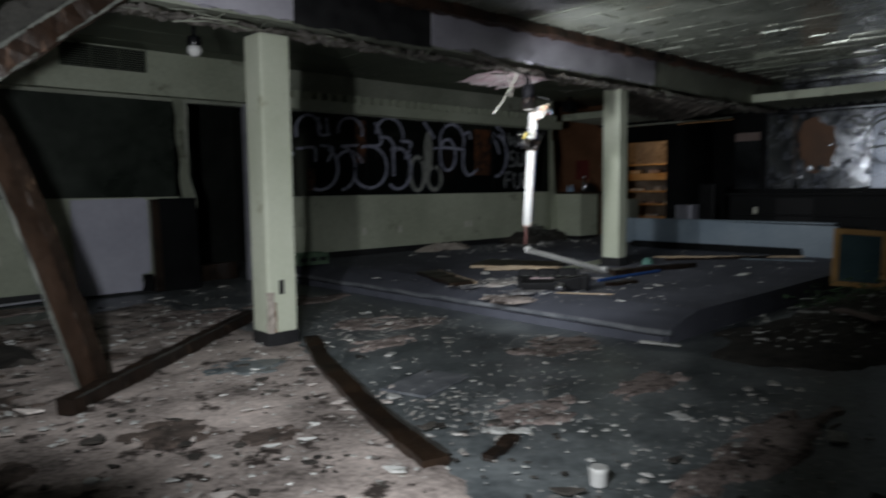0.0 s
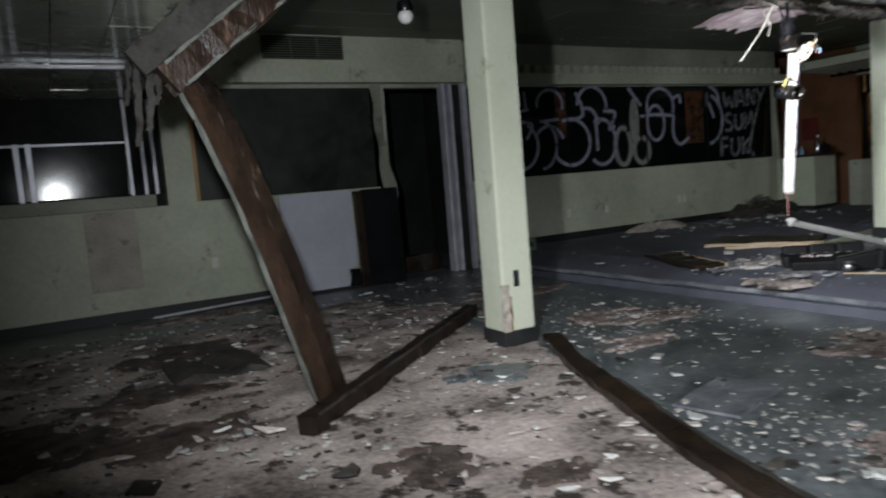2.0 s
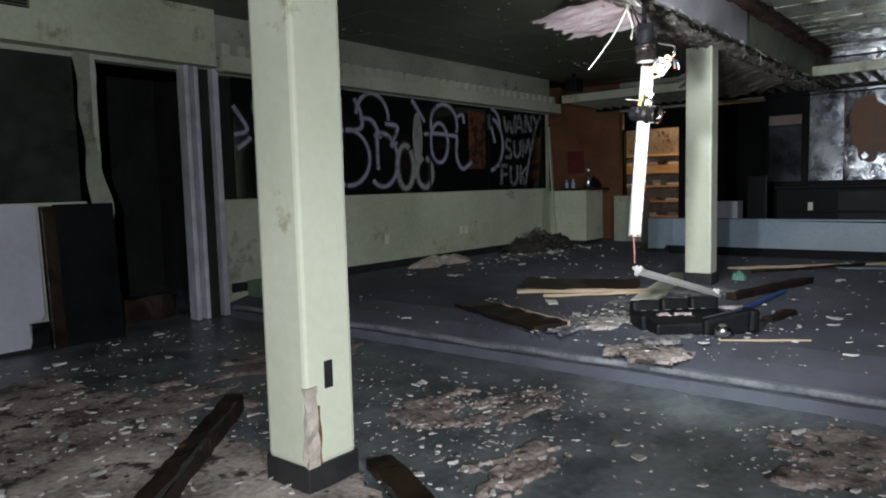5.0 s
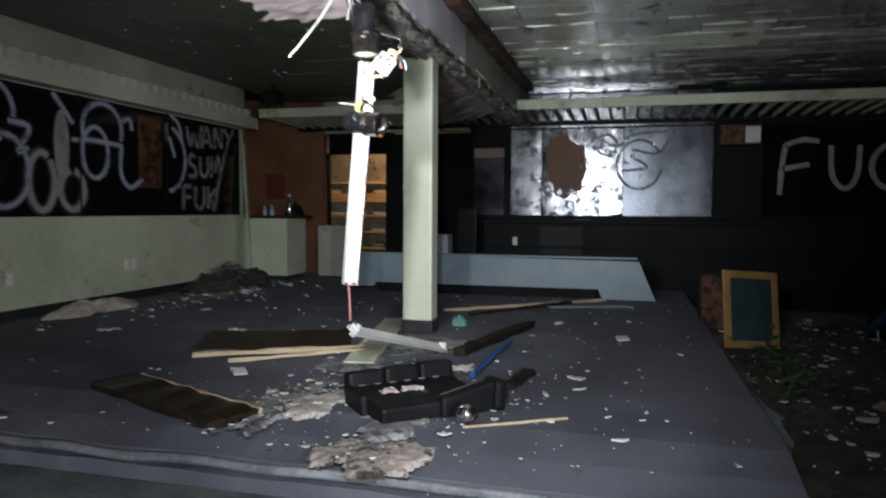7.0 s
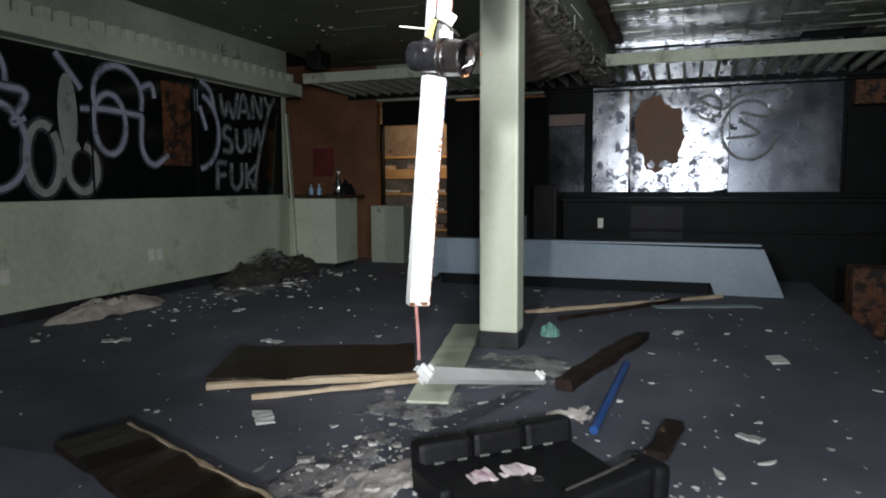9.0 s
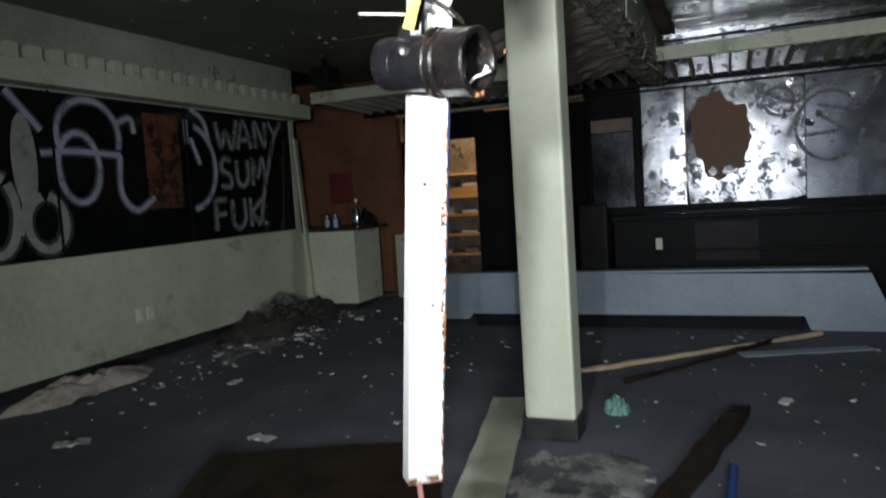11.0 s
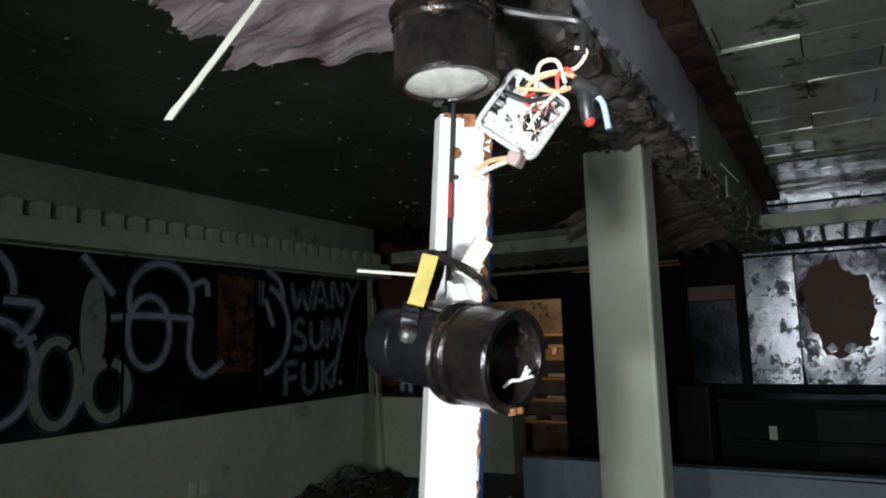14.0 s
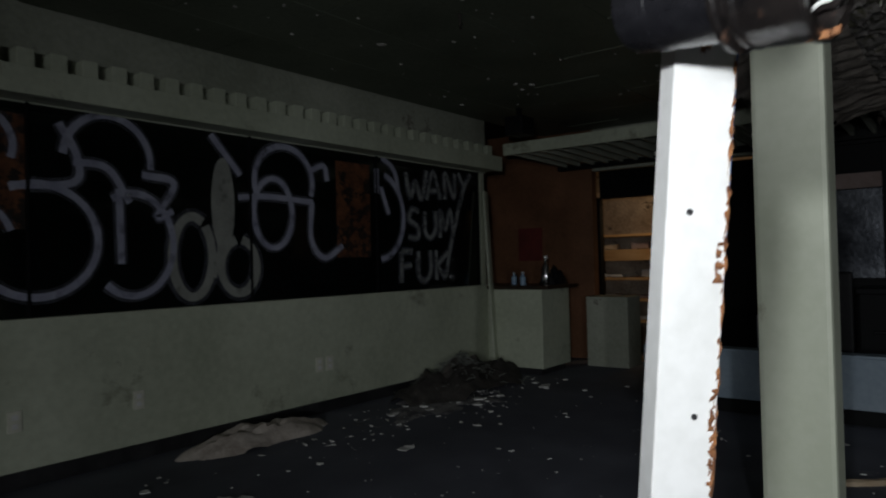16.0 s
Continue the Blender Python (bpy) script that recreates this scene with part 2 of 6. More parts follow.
M_CHALK = mat("blue_green_chalkboard", ((0.018, 0.045, 0.055), (0.04, 0.08, 0.09)), 0.6, 4, 40, 0.05)
M_PINE = mat("orange_pine_shelf", ((0.50, 0.27, 0.10), (0.68, 0.42, 0.20)), 0.55, 4, 50, 0.1, stretch=(3, 0.6, 3))
M_STORE = mat("stained_store_wall", ((0.16, 0.12, 0.085), (0.42, 0.34, 0.26)), 0.8, 3, 30, 0.1, spots=(0.07, 0.05, 0.035), spot_scale=4, spot_level=0.58)
M_BLUEPLASTIC = mat("blue_plastic", ((0.02, 0.07, 0.26), (0.04, 0.12, 0.38)), 0.35, 10, 60, 0.03)
M_GREENCRATE = mat("green_plastic_crate", ((0.10, 0.17, 0.11), (0.17, 0.26, 0.17)), 0.5, 8, 60, 0.05)
M_TEAL = mat("teal_rag", ((0.10, 0.26, 0.22), (0.20, 0.38, 0.33)), 0.9, 15, 80, 0.2)
M_STEEL = mat("polished_steel", ((0.6, 0.6, 0.62), (0.8, 0.8, 0.82)), 0.15, 10, 60, 0.02, metal=1.0)
M_PINKBOX = mat("dusty_pink_board", ((0.26, 0.19, 0.17), (0.40, 0.31, 0.29)), 0.8, 5, 50, 0.1)
M_REDBOARD = mat("dull_red_board", ((0.10, 0.015, 0.012), (0.16, 0.025, 0.02)), 0.7, 5, 40, 0.05)
# base colour lowered: the dark room's reflection is painted into the mirror
M_DULLMIRROR = mat("dusty_darkened_mirror", ((0.06, 0.068, 0.085), (0.20, 0.215, 0.25)), 0.27, 2.2, 60, 0.08, metal=1.0, rough_var=0.10)
M_CARPETDUST = mat("dusty_carpet", ((0.13, 0.125, 0.13), (0.42, 0.41, 0.41)), 0.95, 5.0, 70, 0.3, spots=(0.09, 0.088, 0.10), spot_scale=6, spot_level=0.50)
M_PLATE = mat("grimy_zinc_plate", ((0.40, 0.40, 0.39), (0.60, 0.60, 0.58)), 0.4, 30, 120, 0.08, metal=0.2, spots=(0.09, 0.07, 0.06), spot_scale=60, spot_level=0.56)
M_RAG = mat("ragged_plaster", ((0.16, 0.15, 0.135), (0.50, 0.46, 0.43)), 0.95, 9.0, 60, 0.5, spots=(0.16, 0.15, 0.10), spot_scale=14, spot_level=0.55)
M_SPILL = mat("dirty_spill", ((0.08, 0.058, 0.05), (0.50, 0.41, 0.38)), 0.95, 5.0, 40, 0.6, spots=(0.05, 0.04, 0.035), spot_scale=9, spot_level=0.54)
M_DARKRED = mat("dark_red_sleeve", ((0.20, 0.02, 0.02), (0.32, 0.04, 0.04)), 0.5, 20, 80, 0.0)
M_HALO = mat("overspray_mist", ((0.16, 0.165, 0.21), (0.26, 0.265, 0.32)), 0.85, 10, 160, 0.0, holes=(260, 0.47, 0.72))
M_PINKWIRE = mat("faded_red_wire", ((0.34, 0.13, 0.12), (0.46, 0.22, 0.20)), 0.5, 20, 80, 0.0)
M_PLATES = mat("plaster_plates", ((0.34, 0.30, 0.28), (0.72, 0.66, 0.62)), 0.9, 12, 80, 0.2, island=0.7)
# near-black fill; for the room behind the door it is painted shade
M_FILL = mat("near_black_fill", ((0.014, 0.016, 0.014), (0.032, 0.035, 0.031)), 0.85, 2, 20, 0.1, spec=0.15)


# ---- mesh helpers ----
def finish(name, bm, material, smooth=False):
    me = bpy.data.meshes.new(name)
    bm.normal_update()
    bm.to_mesh(me)
    bm.free()
    me.materials.append(material)
    if smooth:
        for p in me.polygons:
            p.use_smooth = True
        me.set_sharp_from_angle(angle=radians(32))
    return me


def part(name, bm, material, parent=None, label="", smooth=False):
    ob = new(name, finish(name, bm, material, smooth))
    if parent:
        ob.parent = parent
    return tagged(ob, label)


def thing(name, label, category, at=(0, 0, 0), group="", kind=""):
    ob = new(name)
    ob.location = at
    ob.empty_display_size = 0.1
    return tagged(ob, label, category, group, kind)


def add_box(bm, a, b, m=None, bevel=0.0):
    """An axis-aligned box from corner a to corner b, then moved by m."""
    c = [(p + q) / 2 for p, q in zip(a, b)]
    s = [abs(q - p) for p, q in zip(a, b)]
    g = bmesh.ops.create_cube(bm, size=1, matrix=Matrix.Translation(c) @ Matrix.Diagonal((*s, 1)))
    if bevel:
        e = list({e for v in g["verts"] for e in v.link_edges})
        r = bmesh.ops.bevel(bm, geom=e, offset=bevel, segments=2, affect="EDGES", profile=0.6)
        vs = list({v for f in r["faces"] for v in f.verts} | {v for v in g["verts"] if v.is_valid})
    else:
        vs = g["verts"]
    if m:
        bmesh.ops.transform(bm, matrix=m, verts=vs)
    return bm


def box(a, b, m=None, bevel=0.0):
    return add_box(bmesh.new(), a, b, m, bevel)


def ragged_box(a, b, step, amount, seed, flat=None):
    """A box cut along its longest side into steps, with its corners shaken: rotten, broken edges."""
    rnd = random.Random(seed)
    ax = max(range(3), key=lambda i: abs(b[i] - a[i]))
    o1, o2 = [i for i in range(3) if i != ax]
    n = max(2, int(abs(b[ax] - a[ax]) / step))
    bm = bmesh.new()
    rings = []
    for k in range(n + 1):
        t = k / n
        ring = []
        for u, v in ((0, 0), (1, 0), (1, 1), (0, 1)):
            p = [0, 0, 0]
            p[ax] = a[ax] + (b[ax] - a[ax]) * t
            p[o1] = (a[o1], b[o1])[u] + (0 if o1 == flat else rnd.uniform(-amount, amount))
            p[o2] = (a[o2], b[o2])[v] + (0 if o2 == flat else rnd.uniform(-amount, amount))
            ring.append(bm.verts.new(p))
        rings.append(ring)
    for r, s in zip(rings, rings[1:]):
        for i in range(4):
            bm.faces.new((r[i], r[(i + 1) % 4], s[(i + 1) % 4], s[i]))
    bm.faces.new(rings[0][::-1])
    bm.faces.new(rings[-1])
    bmesh.ops.recalc_face_normals(bm, faces=bm.faces)
    return bm


def tube(points, radius, bm=None, sides=8):
    """A round tube along a line of points."""
    bm = bm or bmesh.new()
    pts = [Vector(p) for p in points]
    rings = []
    for i, p in enumerate(pts):
        d = (pts[min(i + 1, len(pts) - 1)] - pts[max(i - 1, 0)]).normalized()
        side = d.cross(Vector((0.31, 0.52, 0.79))).normalized()
        up = d.cross(side)
        rings.append([bm.verts.new(p + radius * (math.cos(6.2832 * k / sides) * side + math.sin(6.2832 * k / sides) * up)) for k in range(sides)])
    for r, s in zip(rings, rings[1:]):
        for k in range(sides):
            bm.faces.new((r[k], r[(k + 1) % sides], s[(k + 1) % sides], s[k]))
    bm.faces.new(rings[0][::-1])
    bm.faces.new(rings[-1])
    return bm


def smooth_line(points, n=8):
    """Catmull-Rom through the points."""
    p = [Vector(q) for q in points]
    p = [2 * p[0] - p[1]] + p + [2 * p[-1] - p[-2]]
    out = []
    for i in range(1, len(p) - 2):
        for k in range(n):
            t = k / n
            out.append(0.5 * (2 * p[i] + (p[i + 1] - p[i - 1]) * t + (2 * p[i - 1] - 5 * p[i] + 4 * p[i + 1] - p[i + 2]) * t * t + (3 * p[i] - p[i - 1] - 3 * p[i + 1] + p[i + 2]) * t ** 3))
    return out + [p[-2]]


def lathe(profile, m=None, sides=40, bm=None):
    """A turned shape round z from (radius, height) pairs."""
    bm = bm or bmesh.new()
    rings = [[bm.verts.new(Vector((r * math.cos(6.2832 * k / sides), r * math.sin(6.2832 * k / sides), h))) for k in range(sides)] for r, h in profile]
    for a, b in zip(rings, rings[1:]):
        for k in range(sides):
            bm.faces.new((a[k], a[(k + 1) % sides], b[(k + 1) % sides], b[k]))
    bm.faces.new(rings[0][::-1])
    bm.faces.new(rings[-1])
    if m:
        bmesh.ops.transform(bm, matrix=m, verts=[v for r in rings for v in r])
    return bm


def along(a, b, roll=0.0):
    """The pose whose z runs from a to b."""
    return Matrix.Translation(a) @ (Vector(b) - Vector(a)).to_track_quat("Z", "Y").to_matrix().to_4x4() @ Matrix.Rotation(radians(roll), 4, "Z")


def sheet(xs, ys, nx, ny, height, thick=0.0):
    """A grid over xs by ys whose z is height(x, y)."""
    bm = bmesh.new()
    g = [[bm.verts.new((xs[0] + (xs[1] - xs[0]) * i / nx, ys[0] + (ys[1] - ys[0]) * j / ny, height(xs[0] + (xs[1] - xs[0]) * i / nx, ys[0] + (ys[1] - ys[0]) * j / ny))) for j in range(ny + 1)] for i in range(nx + 1)]
    for i in range(nx):
        for j in range(ny):
            bm.faces.new((g[i][j], g[i + 1][j], g[i + 1][j + 1], g[i][j + 1]))
    return bm


def flakes(name, spots, material, label, category, thin=0.15, lift=0.0):
    """Many small bent flakes, one object: spots of (x, y, z, size)."""
    rnd = random.Random(name + label)
    verts, faces = [], []
    for x, y, z, s in spots:
        a = rnd.uniform(0, 6.28)
        n = rnd.choice((3, 4, 4, 5, 6))
        s = s * rnd.choice((0.55, 0.7, 0.85, 1.0, 1.3, 1.9))
        base = len(verts)
        el = rnd.uniform(0.2, 1.0)
        tip = rnd.uniform(-0.25, 0.25)
        for top in (0, 1):
            for k in range(n):
                r = s * rnd.uniform(0.4, 1.1) if not top else None
                if not top:
                    u, v = r * math.cos(6.28 * k / n), r * el * math.sin(6.28 * k / n)
                    verts.append((x + u * math.cos(a) - v * math.sin(a), y + u * math.sin(a) + v * math.cos(a), z + lift + abs(tip * u)))
                else:
                    p = verts[base + k]
                    verts.append((p[0], p[1], p[2] + s * thin + 0.001))
        faces.append(tuple(range(base + n, base + 2 * n)))
        faces.append(tuple(range(base + n - 1, base - 1, -1)))
        for k in range(n):
            faces.append((base + k, base + (k + 1) % n, base + n + (k + 1) % n, base + n + k))
    me = bpy.data.meshes.new(name)
    me.from_pydata(verts, [], faces)
    me.materials.append(material)
    return tagged(new(name, me), label, category, kind="stuff")


def structure(name, bm, material, label="", smooth=False):
    return tagged(part(name, bm, material, None, label, smooth), kind="structure")


# ---- structure ----
WALL_Y, END_X, CEIL, STEP = 8.57, 12.25, 2.85, 0.20


def floor_z(x, y):
    return 0.006 * noise.noise((x * 1.3, y * 1.3, 0.0)) - 0.006


structure("floor", sheet((-5, 14.6), (-5, 11), 60, 50, floor_z), M_LINO, "blue-grey worn floor strewn with plaster chips")


def dust_edge(y):
    return 1.55 + 0.29 * y + 0.25 * noise.noise((y * 0.9, 3.1, 0)) if y < 5.2 else 2.9


def plaster_layer():
    bm = bmesh.new()
    nx, ny = 90, 130
    g = {}
    for i in range(nx + 1):
        for j in range(ny + 1):
            x, y = -4.5 + 7.6 * i / nx, -4.5 + 12.4 * j / ny
            z = 0.004 + 0.016 * max(0, noise.fractal((x * 3, y * 3, 0), 1.0, 2.0, 4)) + 0.006 * noise.noise((x * 14, y * 14, 1))
            edge = min(dust_edge(y) - x, 7.6 - y + 0.4 * noise.noise((x, y, 4)))
            g[i, j] = bm.verts.new((x, y, z if edge > 0.12 else -0.02))
    for i in range(nx):
        for j in range(ny):
            bm.faces.new((g[i, j], g[i + 1, j], g[i + 1, j + 1], g[i, j + 1]))
    return bm


tagged(part("plaster_dust", plaster_layer(), M_PLASTER, None, "pinkish grey crushed plaster covering the floor", True), category="debris", kind="stuff")



def platform_mesh():
    """A low deck whose west edge slopes down to a small step."""
    bm = bmesh.new()
    prof = [(4.80, -0.02), (4.80, 0.085), (4.83, 0.105), (5.02, 0.155), (5.28, STEP), (END_X, STEP), (END_X, -0.02)]
    n = 90
    rows = []
    for k in range(n + 1):
        y = 2.65 + (WALL_Y - 2.65) * k / n
        dx = 0.045 * noise.noise((0, y * 1.5, 2))
        dz = 0.022 * noise.noise((0, y * 2.6, 5))
        rows.append([bm.verts.new((x + (dx if x < 5.1 else 0), y, z + (dz if 4.9 < x < 5.1 else 0))) for x, z in prof])
    for a, b in zip(rows, rows[1:]):
        for i in range(len(prof) - 1):
            bm.faces.new((a[i], a[i + 1], b[i + 1], b[i]))
    bm.faces.new(rows[0][::-1])
    bm.faces.new(rows[-1])
    bmesh.ops.recalc_face_normals(bm, faces=bm.faces)
    return bm


structure("platform", platform_mesh(), M_CARPET, "low raised platform covered in charcoal carpet")
nose = [(4.785 + 0.045 * noise.noise((0, y * 1.5, 2)), y, 0.086 + 0.010 * noise.noise((0, y * 3, 0))) for y in np.linspace(2.62, 8.4, 90)]
structure("trim_step", tube(nose, 0.022, sides=10), M_NOSE, "worn rounded rubber edge of the low platform", True)
structure("trim_riser", ragged_box((4.735, 2.66, -0.01), (4.80, 8.4, 0.062), 0.15, 0.004, 3), M_CARPET, "dark scuffed riser of the platform")

# north wall, left of the graffiti window
structure("wall_north_low", box((-5, WALL_Y, -0.02), (3.55, WALL_Y + 0.15, 1.12)), M_WALL, "pale green painted low wall")
structure("wall_north_low_2", box((4.80, WALL_Y, -0.02), (10.95, WALL_Y + 0.15, 1.095)), M_WALL, "pale green painted low wall under the graffiti window")
structure("wall_north_top", box((-5, WALL_Y + 0.02, 2.30), (11.0, WALL_Y + 0.15, 3.05)), M_WALL_UP, "stained grey-green upper wall")
structure("wall_fascia", box((1.10, 8.42, 2.34), (4.72, WALL_Y + 0.018, CEIL)), M_WALL, "pale green box fascia over the windows")
structure("wall_pier", box((1.14, WALL_Y - 0.03, 1.12), (1.42, WALL_Y + 0.14, 2.335)), M_WALL, "narrow pale green pier between windows")
structure("baseboard", box((-5, WALL_Y - 0.015, -0.01), (3.5, WALL_Y - 0.001, 0.10)), M_BASE, "black rubber baseboard")
structure("baseboard_2", box((4.85, WALL_Y - 0.015, STEP), (10.94, WALL_Y - 0.001, STEP + 0.09)), M_BASE, "black rubber baseboard")
structure("wall_west", box((-5.1, -5, -0.02), (-4.95, 9, 3.05)), M_WALL_UP, "stained grey-green wall")
structure("wall_south", box((-5, -5.1, -0.02), (14.5, -4.95, 3.05)), M_WALL_UP, "stained grey-green wall")
# the unlit room's shade is put into the colour of its walls and ceiling
structure("wall_door_back", box((3.0, 11.0, -0.02), (5.6, 11.12, 3.05)), M_FILL, "back wall of the unlit room behind the door, shade in its colour")
structure("wall_door_side", box((2.95, WALL_Y + 0.15, -0.02), (3.05, 11.0, 3.05)), M_FILL, "side wall of the unlit room behind the door, shade in its colour")
structure("wall_door_side_2", box((5.5, WALL_Y + 0.15, -0.02), (5.6, 11.0, 3.05)), M_FILL, "side wall of the unlit room behind the door, shade in its colour")
structure("ceiling_back_room", box((2.95, WALL_Y + 0.15, 2.6), (5.6, 11.1, 2.7)), M_FILL, "ceiling of the unlit room behind the door, shade in its colour")


def ceiling_low():
    bm = bmesh.new()
    y = 5.0
    row = 0
    while y < WALL_Y:
        x = 0.9 - (row % 2) * 0.6
        while x < END_X:
            a, b = max(x, 0.9) + 0.004, min(x + 1.22, END_X) - 0.004
            if b > a:
                add_box(bm, (a, y + 0.004, CEIL + 0.003 * ((row * 7 + int(x * 3)) % 3)), (b, min(y + 0.61, WALL_Y) - 0.004, CEIL + 0.04))
            x += 1.22
        y += 0.61
        row += 1
    return bm


def ceiling_tiled():
    """Rows of glossy tiles in running bond, a few warped or missing."""
    rnd = random.Random(5)
    bm = bmesh.new()
    x, row = -4.9, 0
    while x < END_X - 0.2:
        y = -4.9 - (row % 2) * 0.305
        while y < 4.78:
            a, b = max(y, -4.9) + 0.003, min(y + 0.61, 4.78) - 0.003
            if b - a > 0.02 and rnd.random() > 0.006:
                z = CEIL + rnd.uniform(-0.004, 0.004)
                m = Matrix.Translation((x + 0.15, (a + b) / 2, z)) @ Euler((rnd.gauss(0, 0.010), rnd.gauss(0, 0.010), 0)).to_matrix().to_4x4()
                add_box(bm, (-0.149, -(b - a) / 2, 0), (0.149, (b - a) / 2, 0.018), m)
            y += 0.61
        x += 0.305
        row += 1
    return bm


structure("ceiling_north", ceiling_low(), M_CEIL, "dark green panelled ceiling with peeling flecks")
structure("ceiling", ceiling_tiled(), M_TILE, "glossy green-grey tiled ceiling with flaking patches")
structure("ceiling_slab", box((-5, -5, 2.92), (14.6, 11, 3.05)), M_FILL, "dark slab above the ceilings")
structure("ceiling_strip", box((10.16, -4.9, 2.826), (10.205, 4.70, 2.843)), M_CEIL, "thin dark strip across the tiled ceiling")


def ceiling_dropped():
    rnd = random.Random(8)
    bm = bmesh.new()
    x = -4.9
    while x < 0.85:
        y = 4.95
        while y < WALL_Y - 0.05:
            add_box(bm, (x + 0.003, y + 0.003, 2.20 + rnd.uniform(0, 0.004)), (min(x + 0.30, 0.9) - 0.003, min(y + 0.61, WALL_Y - 0.02) - 0.003, 2.22))
            y += 0.61
        x += 0.30
    return bm


structure("ceiling_dropped", ceiling_dropped(), M_TILE, "lowered glossy tiled ceiling by the windows")
structure("trim_ceiling_bar", box((-4.9, 6.76, 2.170), (0.88, 6.80, 2.194)), M_ALU, "thin metal bar under the lowered ceiling")
structure("wall_drop_end", box((0.90, 4.95, 2.20), (0.96, WALL_Y, CEIL)), M_WALL_UP, "end face of the lowered ceiling")
structure("wall_drop_front", box((-4.9, 4.88, 2.20), (0.90, 4.945, CEIL)), M_WALL_UP, "front face of the lowered ceiling")
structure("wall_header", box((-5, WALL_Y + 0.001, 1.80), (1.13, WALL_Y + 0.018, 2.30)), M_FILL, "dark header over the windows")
structure("wall_header_sill", box((-5, WALL_Y - 0.10, 1.121), (1.02, WALL_Y + 0.12, 1.24)), M_WALL_UP, "deep dusty window sill")

# the broken beam on the pillar line
structure("beam_core", box((1.75, 4.74, 2.46), (END_X, 5.00, 2.84)), M_WALL_UP, "plastered beam between the two ceilings")


def underside():
    bm = bmesh.new()
    nx, ny = 520, 14
    g = {}
    for i in range(nx + 1):
        x = 1.5 + (END_X - 1.8) * i / nx
        w0 = 4.70 + 0.045 * noise.fractal((x * 3.1, 0, 5), 1, 2, 4)
        w1 = 4.97 + 0.05 * noise.fractal((x * 3.1, 7, 5), 1, 2, 4)
        for j in range(ny + 1):
            y = w0 + (w1 - w0) * j / ny
            g[i, j] = bm.verts.new((x, y, 2.395 - 0.030 * noise.fractal((x * 9, y * 13, 2), 0.7, 2.1, 5) - 0.02 * abs(noise.noise((x * 31, y * 31, 4))) + (0.03 * abs(noise.noise((x * 17, j, 1))) if j in (0, ny) else 0)))
    for i in range(nx):
        for j in range(ny):
            bm.faces.new((g[i, j], g[i, j + 1], g[i + 1, j + 1], g[i + 1, j]))
    bmesh.ops.solidify(bm, geom=bm.faces[:], thickness=-0.03)
    return bm


structure("beam_underside", underside(), M_RAG, "torn crumbling underside of the beam", True)
structure("beam_timber", ragged_box((1.6, 4.58, 2.755), (11.4, 4.698, 2.845), 0.10, 0.016, 22), M_RUSTTIMBER, "rotten brown timber along the top of the beam")
structure("beam_board", ragged_box((4.29, 4.70, 2.475), (8.08, 4.735, 2.795), 0.07, 0.016, 23, 1), M_PURPLE, "lilac plasterboard face of the beam with ragged edges")
structure("beam_board_2", ragged_box((1.75, 4.70, 2.475), (2.87, 4.735, 2.795), 0.07, 0.016, 24, 1), M_PURPLE, "lilac plasterboard face of the beam with ragged edges")
structure("beam_board_3", ragged_box((2.88, 4.715, 2.46), (4.28, 4.735, 2.79), 0.07, 0.016, 25, 1), M_BASE, "black exposed stretch of the beam")
structure("beam_board_4", ragged_box((8.10, 4.71, 2.46), (11.6, 4.735, 2.79), 0.07, 0.016, 26, 1), M_WALL_UP, "dirty stretch of the beam")
crumbs = bmesh.new()
rnd = random.Random(19)
for k in range(300):
    x = rnd.uniform(4.6, 11.4)
    side = rnd.random() < 0.6
    p = Vector((x, (4.70 if side else 4.97) + rnd.gauss(0, 0.03), 2.385 + rnd.gauss(0, 0.016)))
    m = Matrix.Translation(p) @ Euler((rnd.uniform(0, 6), rnd.uniform(0, 6), rnd.uniform(0, 6))).to_matrix().to_4x4()
    sx, sy = rnd.uniform(0.004, 0.030), rnd.uniform(0.003, 0.011)
    ring = [(sx * rnd.uniform(0.5, 1) * math.cos(a), sy * rnd.uniform(0.5, 1) * math.sin(a)) for a in (0, 1.3, 2.4, 3.6, 5.0)]
    lo, hi = ([crumbs.verts.new(m @ Vector((u, v, w))) for u, v in ring] for w in (-0.002, 0.002))
    crumbs.faces.new(lo[::-1])
    crumbs.faces.new(hi)
    for q in range(5):
        crumbs.faces.new((lo[q], lo[(q + 1) % 5], hi[(q + 1) % 5], hi[q]))
tagged(part("plaster_crumbs", crumbs, M_MULCH, None, "crumbs of plaster clinging to the torn beam"), category="debris", kind="stuff")
lath = bmesh.new()
rnd = random.Random(9)
for k in range(46):
    x = rnd.choice((rnd.uniform(1.8, 5.2), rnd.uniform(7.8, 11.0)))
    a = Vector((x, rnd.uniform(4.60, 4.75), rnd.uniform(2.37, 2.45)))
    tube([a, a + Vector((rnd.uniform(-0.5, 0.5), rnd.uniform(-0.08, 0.05), rnd.uniform(-0.10, 0.03)))], rnd.uniform(0.002, 0.005), lath, 5)
tagged(part("splinters", lath, M_WALL_UP, None, "broken laths and splinters hanging under the beam"), category="debris", kind="stuff")


